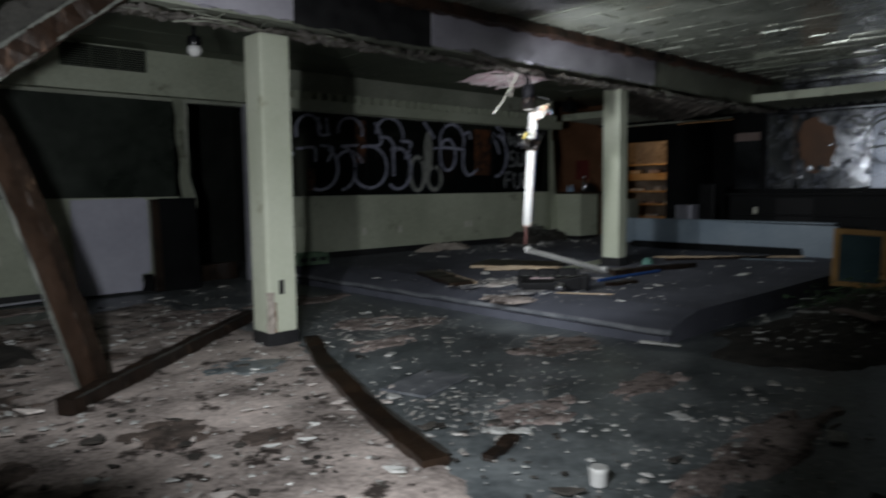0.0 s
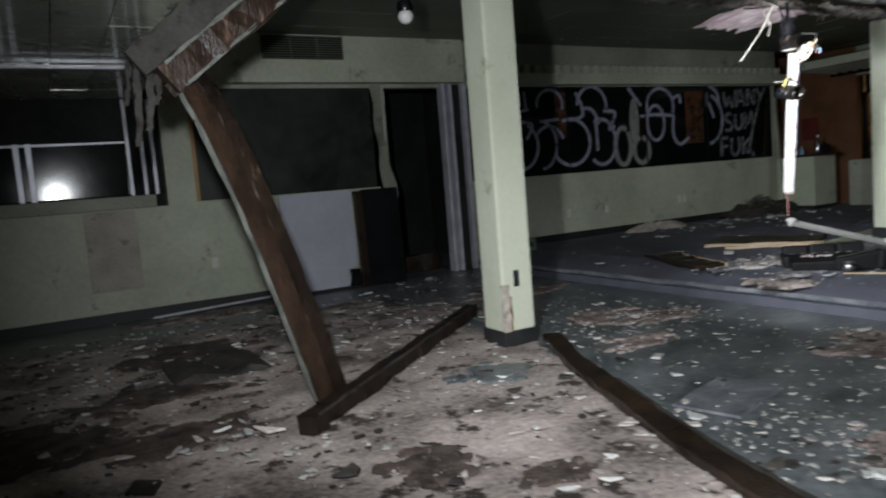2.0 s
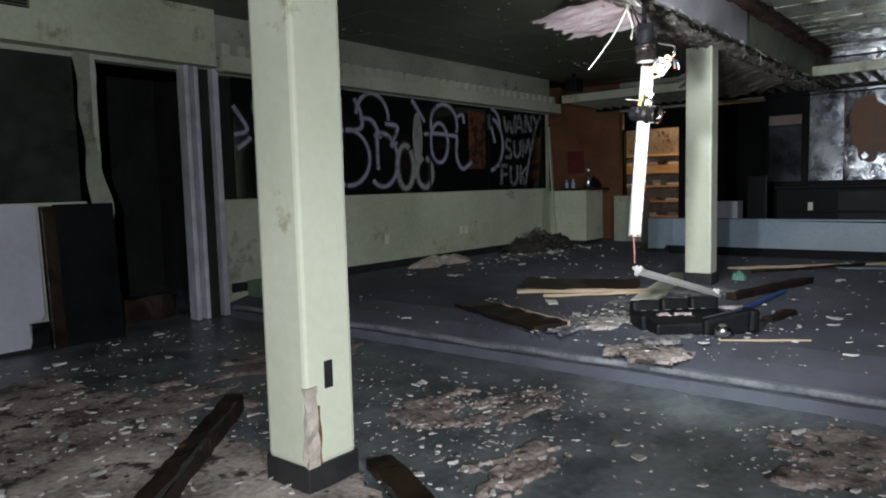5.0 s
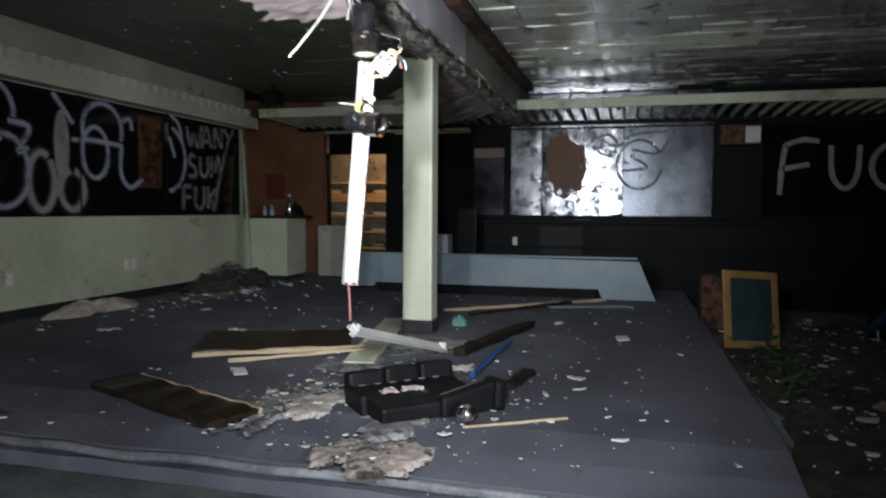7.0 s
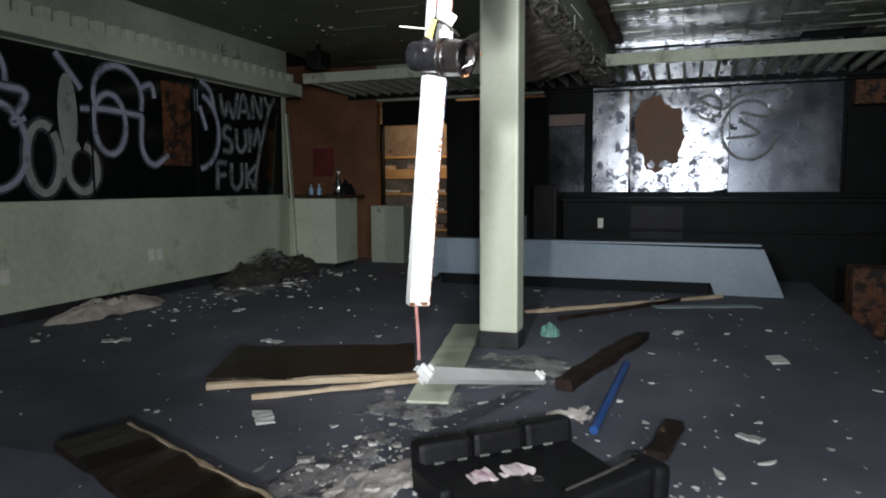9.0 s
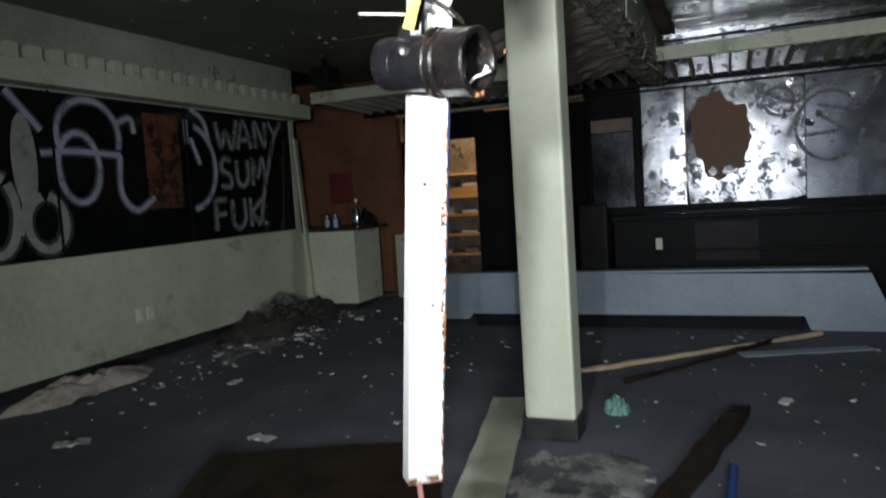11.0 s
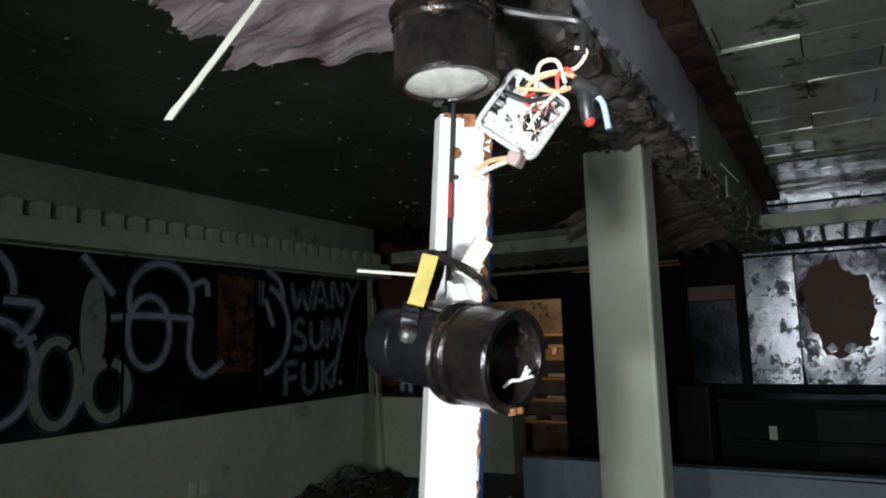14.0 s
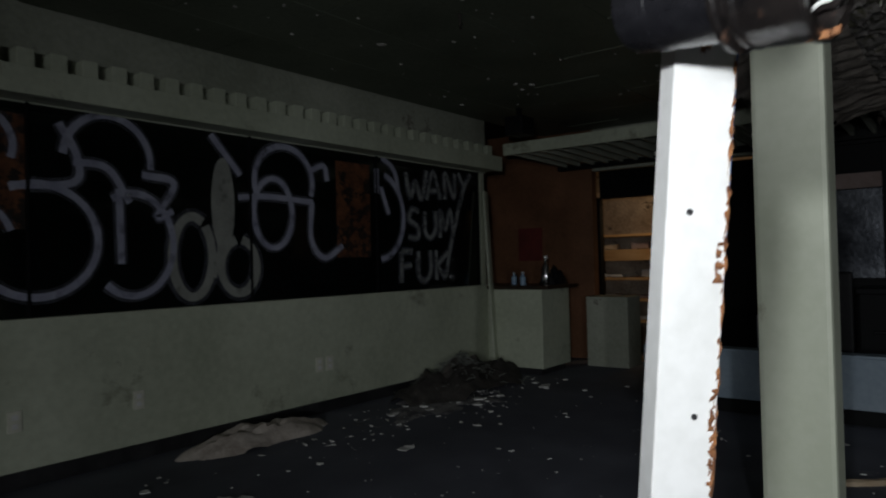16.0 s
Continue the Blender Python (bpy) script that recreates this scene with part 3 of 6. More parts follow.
# ---- pillars ----
def pillar(x, y, z, top, w, d, label):
    t = thing("pillar", label, "pillar", (x, y, z), "square pillars under the beam", "structure")
    sh = part("shaft", box((-w / 2, -d / 2, 0.10), (w / 2, d / 2, top - z), bevel=0.018), M_PILLAR, t)
    part("base", box((-w / 2 - 0.008, -d / 2 - 0.008, 0), (w / 2 + 0.008, d / 2 + 0.008, 0.105), bevel=0.006), M_BASE, t, "black rubber base")
    return sh


p1 = pillar(2.735, 4.885, 0, 2.372, 0.25, 0.25, "pale green square pillar with a black rubber base and a torn corner")
pillar(7.59, 4.958, STEP, 2.40, 0.18, 0.245, "pale green square pillar standing on the platform")
part("outlet", box((-0.030, -0.131, 0.40), (0.012, -0.124, 0.51), bevel=0.003), M_BASE, p1, "small black outlet plate")
part("torn_corner", ragged_box((-0.131, -0.132, 0.105), (-0.075, -0.11, 0.42), 0.04, 0.008, 4), M_PLASTERLUMP, p1, "bare plaster where the corner has torn away")
part("rust_streak", ragged_box((-0.072, -0.1285, 0.105), (-0.058, -0.12, 0.34), 0.04, 0.004, 6), M_RUST, p1, "rusty metal corner bead")

# ---- graffiti window ----
gw = thing("window_1", "long black window covered in spray-painted outlines", "window", (4.8, WALL_Y, 1.12), kind="structure")


def child(name, bm, material, parent, label="", smooth=False):
    """A part given in world coordinates."""
    bmesh.ops.transform(bm, matrix=Matrix.Translation(-parent.location), verts=bm.verts)
    return part(name, bm, material, parent, label, smooth)


for a, b in ((4.98, 6.44), (6.46, 7.93), (7.95, 9.27), (9.29, 10.84)):
    child("pane", box((a, WALL_Y + 0.03, 1.112), (b, WALL_Y + 0.04, 2.31)), M_GLASS, gw)
    child("mullion", box((b + 0.002, WALL_Y + 0.015, 1.112), (b + 0.018, WALL_Y + 0.05, 2.31)), M_BARDARK, gw)
child("sill", box((4.82, WALL_Y - 0.02, 1.096), (10.93, WALL_Y + 0.10, 1.110), bevel=0.003), M_WALL, gw)
child("end_post", box((10.862, WALL_Y + 0.005, 1.112), (10.94, WALL_Y + 0.1, 2.29)), M_WALL, gw)
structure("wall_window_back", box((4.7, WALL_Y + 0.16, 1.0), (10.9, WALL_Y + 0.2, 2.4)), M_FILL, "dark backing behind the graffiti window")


def stroke(points, width, bm, y, n=6):
    """A flat painted line on the glass, a hair proud of it."""
    pts = smooth_line([(p[0], 0, p[1]) for p in points], n) if len(points) > 2 else [Vector((p[0], 0, p[1])) for p in points]
    rows = []
    for i, p in enumerate(pts):
        d = (pts[min(i + 1, len(pts) - 1)] - pts[max(i - 1, 0)]).normalized()
        s = Vector((-d.z, 0, d.x)) * width * (0.5 + 0.09 * noise.noise(p * 5))
        rows.append([bm.verts.new((q.x, yy, q.z)) for q in (p + s, p - s) for yy in (y, y + 0.003)])
    for a, b in zip(rows, rows[1:]):
        bm.faces.new((a[0], a[2], b[2], b[0]))
        bm.faces.new((a[1], b[1], b[3], a[3]))
        bm.faces.new((a[0], b[0], b[1], a[1]))
        bm.faces.new((a[2], a[3], b[3], b[2]))
    return bm


def arc(cx, cz, rx, rz, a0, a1, n=14):
    return [(cx + rx * math.cos(radians(a0 + (a1 - a0) * k / n)), cz + rz * math.sin(radians(a0 + (a1 - a0) * k / n))) for k in range(n + 1)]


GY = WALL_Y + 0.024


def graffiti(name, lines, width, material, label):
    bm, halo = bmesh.new(), bmesh.new()
    for i, ln in enumerate(lines):
        stroke(ln, width, bm, GY - 0.00012 * i, 2 if len(ln) > 10 else 6)
        stroke(ln, width * 1.9, halo, GY + 0.0032 - 0.00012 * i, 2 if len(ln) > 10 else 6)
    child("overspray", halo, M_HALO, gw, "thin overspray round the letters")
    return child(name, bm, material, gw, label)


graffiti("graffiti_outline", [
    arc(6.50, 1.54, 0.34, 0.32, 115, -150), arc(6.91, 2.02, 0.27, 0.28, 175, -5), [(6.62, 2.22), (6.72, 2.04), (6.70, 1.88), (6.36, 1.84)],
    [(6.70, 2.00), (6.90, 1.98), (7.04, 1.78)], [(7.12, 1.96), (7.34, 1.92), (7.22, 1.70), (7.33, 1.74)], [(6.97, 1.86), (6.98, 1.40)],
    arc(7.06, 1.52, 0.27, 0.32, 120, -130), [(7.62, 2.28), (7.86, 2.02)], arc(8.26, 2.0, 0.28, 0.27, 200, -20), [(8.50, 2.10), (8.66, 2.16), (8.70, 2.04)],
    arc(8.15, 1.76, 0.18, 0.26, 100, 460), [(7.84, 1.86), (8.12, 1.88), (8.54, 1.86)], [(8.53, 1.86), (8.52, 1.56), (8.66, 1.42), (8.86, 1.52)],
    [(9.29, 2.20), (9.29, 1.98)], arc(9.30, 1.78, 0.34, 0.38, 75, -85), [(9.36, 2.30), (9.52, 2.20), (9.58, 1.98)], [(9.34, 2.04), (9.44, 1.80)]],
    0.042, M_SPRAY, "lilac outlined letters in spray paint")
graffiti("graffiti_outline_2", [
    arc(5.44, 2.02, 0.21, 0.24, 200, 10), [(5.24, 1.78), (5.52, 1.80), (5.54, 1.60)], [(5.60, 2.24), (5.62, 2.00), (5.80, 2.00)], [(5.74, 2.24), (5.76, 2.02)],
    arc(5.60, 1.52, 0.32, 0.32, 60, -110), [(5.62, 1.84), (5.84, 1.80), (5.74, 1.60)], arc(6.16, 2.06, 0.22, 0.20, 190, -20), arc(5.98, 1.52, 0.26, 0.32, 90, -90),
    arc(6.12, 1.50, 0.26, 0.27, 150, 20), [(6.02, 1.84), (6.30, 1.86)], [(4.99, 2.02), (5.14, 1.80), (4.99, 1.74)], [(5.02, 1.60), (5.18, 1.72)]],
    0.038, M_SPRAY, "lilac outlined letters in spray paint")
graffiti("graffiti_letters", [arc(7.47, 1.44, 0.15, 0.27, 60, 410), arc(7.84, 1.37, 0.15, 0.19, 100, 440), [(7.71, 2.08), (7.70, 1.55), (7.62, 1.30)]], 0.062, M_SPRAYGREY, "grey rounded letters in spray paint")
bar = bmesh.new()
bmesh.ops.create_circle(bar, cap_ends=True, segments=28, radius=1.0, matrix=Matrix.Translation((7.71, GY - 0.002, 1.80)) @ Matrix.Rotation(radians(90), 4, "X") @ Matrix.Diagonal((0.095, 0.33, 1, 1)))
child("graffiti_fill", bar, M_SPRAYGREY, gw, "grey filled stroke")


def word(lines, width, parent, material, label):
    bm, halo = bmesh.new(), bmesh.new()
    for i, ln in enumerate(lines):
        stroke(ln, width, bm, GY - 0.004 - 0.00012 * i, 5)
        stroke(ln, width * 2.1, halo, GY - 0.0005 - 0.00012 * i, 5)
    child("overspray", halo, M_HALO, parent, "thin overspray round the letters")
    return child("lettering", bm, material, parent, label)


word([[(9.68, 2.20), (9.74, 1.97), (9.82, 2.12), (9.90, 1.96), (9.99, 2.24)], [(9.98, 1.96), (10.09, 2.24), (10.20, 1.97)], [(10.02, 2.05), (10.16, 2.06)],
      [(10.27, 1.98), (10.28, 2.24), (10.42, 2.0), (10.44, 2.25)], [(10.50, 2.26), (10.60, 2.12)], [(10.72, 2.27), (10.58, 2.08), (10.36, 1.55), (10.26, 1.22)]], 0.036, gw, M_SPRAYWHITE, "hand-sprayed word WANY")
word([[(9.86, 1.84), (9.76, 1.86), (9.72, 1.76), (9.84, 1.70), (9.84, 1.60), (9.70, 1.60)], [(9.95, 1.85), (9.95, 1.66), (10.03, 1.60), (10.11, 1.68), (10.11, 1.86)],
      [(10.18, 1.60), (10.20, 1.86), (10.27, 1.68), (10.35, 1.88), (10.40, 1.62)]], 0.036, gw, M_SPRAYWHITE, "hand-sprayed word SUM")
word([[(9.60, 1.47), (9.59, 1.18)], [(9.60, 1.47), (9.76, 1.47)], [(9.60, 1.33), (9.74, 1.34)], [(9.84, 1.47), (9.84, 1.25), (9.93, 1.19), (10.02, 1.27), (10.02, 1.48)],
      [(10.11, 1.48), (10.11, 1.19)], [(10.30, 1.46), (10.12, 1.33)], [(10.12, 1.33), (10.26, 1.20)]], 0.036, gw, M_SPRAYWHITE, "hand-sprayed word FUK")
for a, b, c, d in ((8.80, 1.42, 9.20, 2.22), (6.24, 1.60, 6.44, 2.24), (5.40, 1.2, 5.52, 1.5)):
    child("stained_patch", ragged_box((a, WALL_Y + 0.0265, b), (c, WALL_Y + 0.029, d), 0.1, 0.0, 5), M_RUSTPANEL, gw, "orange-brown patterned panel behind the glass")

# ledge with small blocks above the graffiti window, and its return along the east side
ledge = thing("ledge", "painted wooden ledge with a row of square blocks", "ledge", (4.75, 8.45, 2.3), kind="structure")
child("board", box((4.75, 8.36, 2.30), (10.98, 8.42, 2.45), bevel=0.006), M_WALL, ledge)
child("shelf_board", box((4.75, 8.42, 2.31), (10.98, WALL_Y + 0.02, 2.33)), M_WALL, ledge)
block = finish("block", box((-0.045, -0.065, 0), (0.045, 0.065, 0.12), bevel=0.005), M_WALL)
for k in range(36):
    b = new("block", block)
    b.parent = ledge
    b.location = (0.09 + k * 0.172, 0.0 + 0.05, 0.145)
pergola = thing("pergola", "painted rail with a row of thin wooden slats", "pergola", (11.0, 0, 2.42), kind="structure")
child("rail", box((10.96, -4.6, 2.46), (11.01, 8.34, 2.58), bevel=0.006), M_WALL, pergola)
child("back_rail", box((12.16, -4.6, 2.40), (12.24, 8.34, 2.46)), M_BARDARK, pergola)
slat = finish("slat", box((0, -0.014, 0), (1.15, 0.014, 0.075), Matrix.Rotation(0.02, 4, "Y")), M_WALL_UP)
for k in range(75):
    s = new("slat", slat)
    s.parent = pergola
    s.location = (0.012, -4.5 + k * 0.172, 0.035)

# ---- windows and door left of the pillar ----
wl = thing("window_2", "wide dark window with painted reflection haze over the low wall", "window", (1.42, WALL_Y, 1.12), kind="structure")
child("pane", box((1.47, WALL_Y + 0.03, 1.14), (3.50, WALL_Y + 0.04, 2.33)), M_HAZEGLASS, wl)
child("frame", box((1.425, WALL_Y + 0.01, 1.125), (1.467, WALL_Y + 0.06, 2.335)), M_OAK, wl, "narrow wooden edge")
child("sill", box((1.43, WALL_Y - 0.02, 1.121), (3.52, WALL_Y + 0.12, 1.137), bevel=0.003), M_WALL, wl)
structure("wall_window_back_2", box((-5, WALL_Y + 0.16, 1.0), (2.94, WALL_Y + 0.2, 2.4)), M_FILL, "dark backing behind the windows")
ws = thing("window_3", "small dark window with metal frames", "window", (-0.2, WALL_Y, 1.24), kind="structure")
child("pane", box((-2.2, WALL_Y + 0.03, 1.26), (0.80, WALL_Y + 0.04, 1.79)), M_GLASS, ws)
for x in (-2.25, -0.16, -0.06):
    child("mullion", box((x, WALL_Y - 0.01, 1.245), (x + 0.05, WALL_Y + 0.05, 1.795), bevel=0.004), M_ALU, ws)
child("top_rail", box((-2.2, WALL_Y - 0.012, 1.765), (0.80, WALL_Y - 0.0, 1.785)), M_ALU, ws)
for x in (0.80, 0.93, 1.03):
    child("post", box((x, WALL_Y - 0.05, 1.245), (x + 0.035, WALL_Y + 0.0, 2.19), bevel=0.004), M_ALU, ws)
child("pane", box((0.845, WALL_Y + 0.02, 1.245), (1.13, WALL_Y + 0.03, 2.2)), M_BARDARK, ws)

door = thing("door_1", "open doorway with bent aluminium jambs into a dark room", "doorway", (4.1, WALL_Y, 0), kind="structure")
for x, w in ((4.43, 0.045), (4.53, 0.04), (4.72, 0.06)):
    child("jamb", box((x, WALL_Y - 0.07, 0.0), (x + w, WALL_Y + 0.06, 2.335), bevel=0.006), M_ALU, door, "scuffed aluminium jamb")
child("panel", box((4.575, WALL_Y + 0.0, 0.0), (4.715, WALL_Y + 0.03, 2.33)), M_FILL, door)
strip = sheet((3.53, 3.66), (0, 1), 6, 30, lambda x, y: 0)
for v in strip.verts:
    t = v.co.y
    x = v.co.x + 0.05 * math.sin(t * 7 + 1) * (v.co.x - 3.53) / 0.13 + 0.012 * math.sin(t * 17) + 0.06 * (1 - t) - 0.04
    v.co = Vector((x, WALL_Y - 0.03 - 0.07 * math.sin(t * 5) * (v.co.x - 3.40), 0.95 + 1.39 * t))
r = bmesh.ops.solidify(strip, geom=strip.faces[:], thickness=0.012)
child("torn_lining", strip, M_WALL, door, "bent torn lining of the door jamb", True)
child("hinge_post", box((3.62, WALL_Y - 0.02, 0.0), (3.66, WALL_Y + 0.1, 2.33)), M_WALL_UP, door)
tagged(part("threshold_board", ragged_box((3.7, 8.95, 0.0), (4.45, 9.15, 0.22), 0.1, 0.01, 9), M_DARKBOARD, None, "brown board lying inside the doorway"), category="board")
ls = thing("leaning_sheet", "lilac-white panel with a broken corner leaning against the low wall", "panel", (2.28, 8.47, 0.03))
sheet_bm = bmesh.new()
outline = ((0.0, 0.0), (0.70, 0.0), (0.72, 0.05), (0.71, 0.19), (0.80, 0.20), (0.83, 0.24), (0.84, 1.07), (0.79, 1.10), (0.0, 1.09))
faces_ = [[sheet_bm.verts.new(Matrix.Rotation(radians(-4), 3, "X") @ Vector((x, y, z))) for x, z in outline] for y in (-0.02, 0.02)]
sheet_bm.faces.new(faces_[0])
sheet_bm.faces.new(faces_[1][::-1])
for k in range(len(outline)):
    q = (k + 1) % len(outline)
    sheet_bm.faces.new((faces_[0][k], faces_[1][k], faces_[1][q], faces_[0][q]))
bmesh.ops.recalc_face_normals(sheet_bm, faces=sheet_bm.faces)
part("face", sheet_bm, M_WHITEPANEL, ls)
part("dark_scrap", ragged_box((0.72, -0.03, 0.0), (0.84, -0.022, 0.19), 0.04, 0.008, 7), M_BARDARK, ls, "black piece filling the broken corner")
dp = thing("leaning_board", "dark panel with a brown wooden edge leaning by the door", "panel", (3.4, 8.45, 0))
part("board", box((-0.16, -0.025, 0.0), (0.30, 0.025, 1.12), Matrix.Rotation(radians(-3), 4, "X"), 0.005), M_BARDARK, dp)
part("edge", box((-0.26, -0.03, 0.0), (-0.162, 0.03, 1.11), Matrix.Rotation(radians(-3), 4, "X"), 0.005), M_DARKBOARD, dp, "brown wooden edge")
vent = thing("wall_vent", "dark rectangular air vent in the fascia", "vent", (2.68, 8.42, 2.71))
part("back", box((-0.46, -0.006, -0.125), (0.46, 0.0, 0.125)), M_FILL, vent)
for k in range(10):
    part("slat", box((-0.45, -0.02, -0.115 + k * 0.025), (0.45, -0.006, -0.109 + k * 0.025)), M_CEIL, vent)
for x in (-0.46, -0.15, 0.15, 0.445):
    part("divider", box((x, -0.024, -0.125), (x + 0.015, -0.02, 0.125)), M_CEIL, vent)
tagged(part("loose_board", box((0.35, WALL_Y - 0.022, 0.32), (0.82, WALL_Y - 0.004, 1.10), Matrix.Translation((0, 0, 0)), 0.004), M_PATCH, None, "pale bare board fixed on the low wall"), category="board")


def outlet(x, y, z, material=M_IVORY):
    t = thing("wall_outlet", "white electric outlet plate on the low wall", "outlet", (x, y, z), "outlet plates")
    pl = part("plate", box((-0.036, -0.008, -0.058), (0.036, 0, 0.058), bevel=0.003), material, t)
    for dz in (-0.024, 0.024):
        part("socket", box((-0.016, -0.011, dz - 0.014), (0.016, -0.008, dz + 0.014), bevel=0.002), M_WHITEMETAL, pl)
    return t


outlet(1.54, WALL_Y, 0.48)
outlet(7.06, WALL_Y, 0.56)
outlet(8.55, WALL_Y, 0.58)
outlet(8.66, WALL_Y, 0.58)
outlet(6.36, WALL_Y, 0.56)

globe = thing("security_globe", "small white globe lamp on a black bracket under the ceiling", "lamp", (2.39, 5.39, 2.30))
part("ball", lathe([(0.004, -0.055), (0.03, -0.046), (0.05, -0.02), (0.055, 0.0), (0.05, 0.02), (0.03, 0.046)], sides=20), M_WHITEMETAL, globe, "", True)
part("holder", lathe([(0.05, 0.03), (0.06, 0.06), (0.05, 0.10), (0.015, 0.12), (0.012, 0.55)], sides=16), M_CAN, globe, "black holder", True)

# ---- fallen beam and timbers on the low floor ----
def bent_plank(points, width, thick, across, seed, amount=0.006):
    rnd = random.Random(seed)
    pts = smooth_line(points, 6)
    ac = Vector(across).normalized()
    bm = bmesh.new()
    rings = []
    for i, p in enumerate(pts):
        d = (pts[min(i + 1, len(pts) - 1)] - pts[max(i - 1, 0)]).normalized()
        n = d.cross(ac).normalized()
        rings.append([bm.verts.new(p + ac * (u * width / 2 + rnd.uniform(-amount, amount)) + n * (v * thick / 2 + rnd.uniform(-amount, amount) / 2)) for u, v in ((-1, -1), (1, -1), (1, 1), (-1, 1))])
    for r, q in zip(rings, rings[1:]):
        for k in range(4):
            bm.faces.new((r[k], r[(k + 1) % 4], q[(k + 1) % 4], q[k]))
    bm.faces.new(rings[0][::-1])
    bm.faces.new(rings[-1])
    bmesh.ops.recalc_face_normals(bm, faces=bm.faces)
    return bm


fallen = thing("fallen_beam", "broken end of the beam sagging towards the floor", "beam", (1.2, 4.6, 2.0))


def between(a, b, up=(0, 0, 1)):
    """The pose at a whose z runs to b, with y as near to up as it goes."""
    d = (Vector(b) - Vector(a)).normalized()
    side = Vector(up).cross(d).normalized()
    u = d.cross(side)
    return Matrix.Translation(a) @ Matrix((side, u, d)).transposed().to_4x4()


def placed(bm, m):
    bmesh.ops.transform(bm, matrix=m, verts=bm.verts)
    return bm


sag = between((1.66, 4.64, 2.69), (0.50, 4.50, 1.75))
child("board", placed(ragged_box((0.05, -0.04, 0.0), (0.085, 0.10, 1.50), 0.07, 0.014, 31, 0), sag), M_SAGBOARD, fallen, "dirty grey plasterboard face")
child("timber", placed(ragged_box((0.0, -0.17, 0.0), (0.10, -0.045, 1.44), 0.08, 0.010, 35), sag), M_PLANK, fallen, "split brown timber")
child("splintered_edge", placed(ragged_box((0.098, -0.050, 0.05), (0.106, -0.036, 1.40), 0.05, 0.006, 36), sag), M_STRAW, fallen, "pale splintered edge")
child("splintered_edge", placed(ragged_box((0.092, -0.178, 0.05), (0.104, -0.166, 1.40), 0.05, 0.006, 37), sag), M_STRAW, fallen, "pale splintered edge")
for k, (x, z, n) in enumerate(((0.55, 1.72, 0.24), (0.50, 1.74, 0.33), (0.60, 1.78, 0.18), (0.47, 1.80, 0.20))):
    child("shred", bent_plank([(x, 4.47 + 0.02 * k, z + 0.06), (x - 0.01, 4.46 + 0.02 * k, z - n * 0.5), (x - 0.03, 4.46 + 0.02 * k, z - n)], 0.035 - 0.005 * k, 0.005, (0.9, 0.4, 0.2), 140 + k, 0.006), M_SAGBOARD, fallen, "hanging shred of board facing")
child("board", placed(ragged_box((-0.17, -0.15, 0.1), (-0.14, 0.06, 1.45), 0.1, 0.010, 32, 0), sag), M_SAGBOARD, fallen, "dirty grey plasterboard face")
child("core", placed(ragged_box((-0.13, -0.19, 0.0), (0.048, -0.11, 1.46), 0.1, 0.014, 33), sag), M_ROT, fallen, "rotten brown timber")
child("top", placed(ragged_box((-0.13, 0.0, 0.0), (0.048, 0.05, 1.42), 0.1, 0.012, 34), sag), M_PLASTERLUMP, fallen, "crumbled plaster")
plank_line = [(1.27, 4.46, 0.05), (1.14, 4.48, 0.55), (1.00, 4.50, 1.05), (0.84, 4.53, 1.52), (0.73, 4.55, 1.76)]


hang = thing("hanging_timber", "dark rotten plank hanging from the broken beam to the floor", "timber", (1.27, 4.44, 0))
child("plank", bent_plank(plank_line, 0.22, 0.032, (0.90, 0.44, 0.0), 41, 0.009), M_PLANK, hang)
child("split_layer", bent_plank([(p[0] + 0.062, p[1] + 0.012, p[2]) for p in plank_line], 0.085, 0.012, (0.90, 0.44, 0.0), 49, 0.012), M_ROT, hang, "blackened split layer")
child("splintered_edge", bent_plank([(p[0] - 0.105, p[1] - 0.051, p[2]) for p in plank_line], 0.005, 0.030, (0.90, 0.44, 0.0), 42, 0.004), M_STRAW, hang, "grey splintered edge")
ft = thing("floor_timber", "rotten brown timber lying across the plaster dust", "timber", (2.0, 5.0, 0))
child("body", placed(ragged_box((-0.05, 0.0, 0.0), (0.05, 0.085, 2.75), 0.09, 0.008, 43), between((1.0, 4.06, 0.01), (3.04, 5.89, 0.01))), M_ROT, ft)
child("top_edge", placed(ragged_box((-0.052, 0.082, 0.05), (-0.036, 0.092, 2.6), 0.09, 0.004, 44), between((1.0, 4.06, 0.01), (3.04, 5.89, 0.01))), M_SAGBOARD, ft, "grey flaking edge")
st = thing("floor_strip", "bent black timber strip lying on the floor by the pillar", "timber", (2.4, 3.5, 0))
child("body", bent_plank([(2.96, 4.72, 0.03), (2.66, 4.15, 0.035), (2.40, 3.56, 0.05), (2.12, 2.75, 0.03), (1.96, 2.16, 0.02)], 0.12, 0.04, (0.93, -0.36, 0), 45, 0.008), M_DARKBOARD, st)
child("edge", bent_plank([(2.47, 3.56, 0.055), (2.19, 2.75, 0.035), (2.03, 2.16, 0.03)], 0.012, 0.05, (0.93, -0.36, 0), 46, 0.004), M_SAGBOARD, st, "grey scraped edge")
tagged(part("floor_mat", ragged_box((0.62, 5.45, 0.012), (1.22, 6.05, 0.04), 0.1, 0.03, 47), M_DIRT, None, "dark sodden piece of carpet on the dust"), category="mat")
tagged(part("curtain_rod", tube([(0.85, 8.30, 0.03), (2.05, 8.42, 0.05)], 0.014), M_ALU, None, "pale metal rod along the baseboard"), category="rod")
jar = thing("plastic_tub", "small white plastic tub standing on the floor", "tub", (2.30, 1.565, 0))
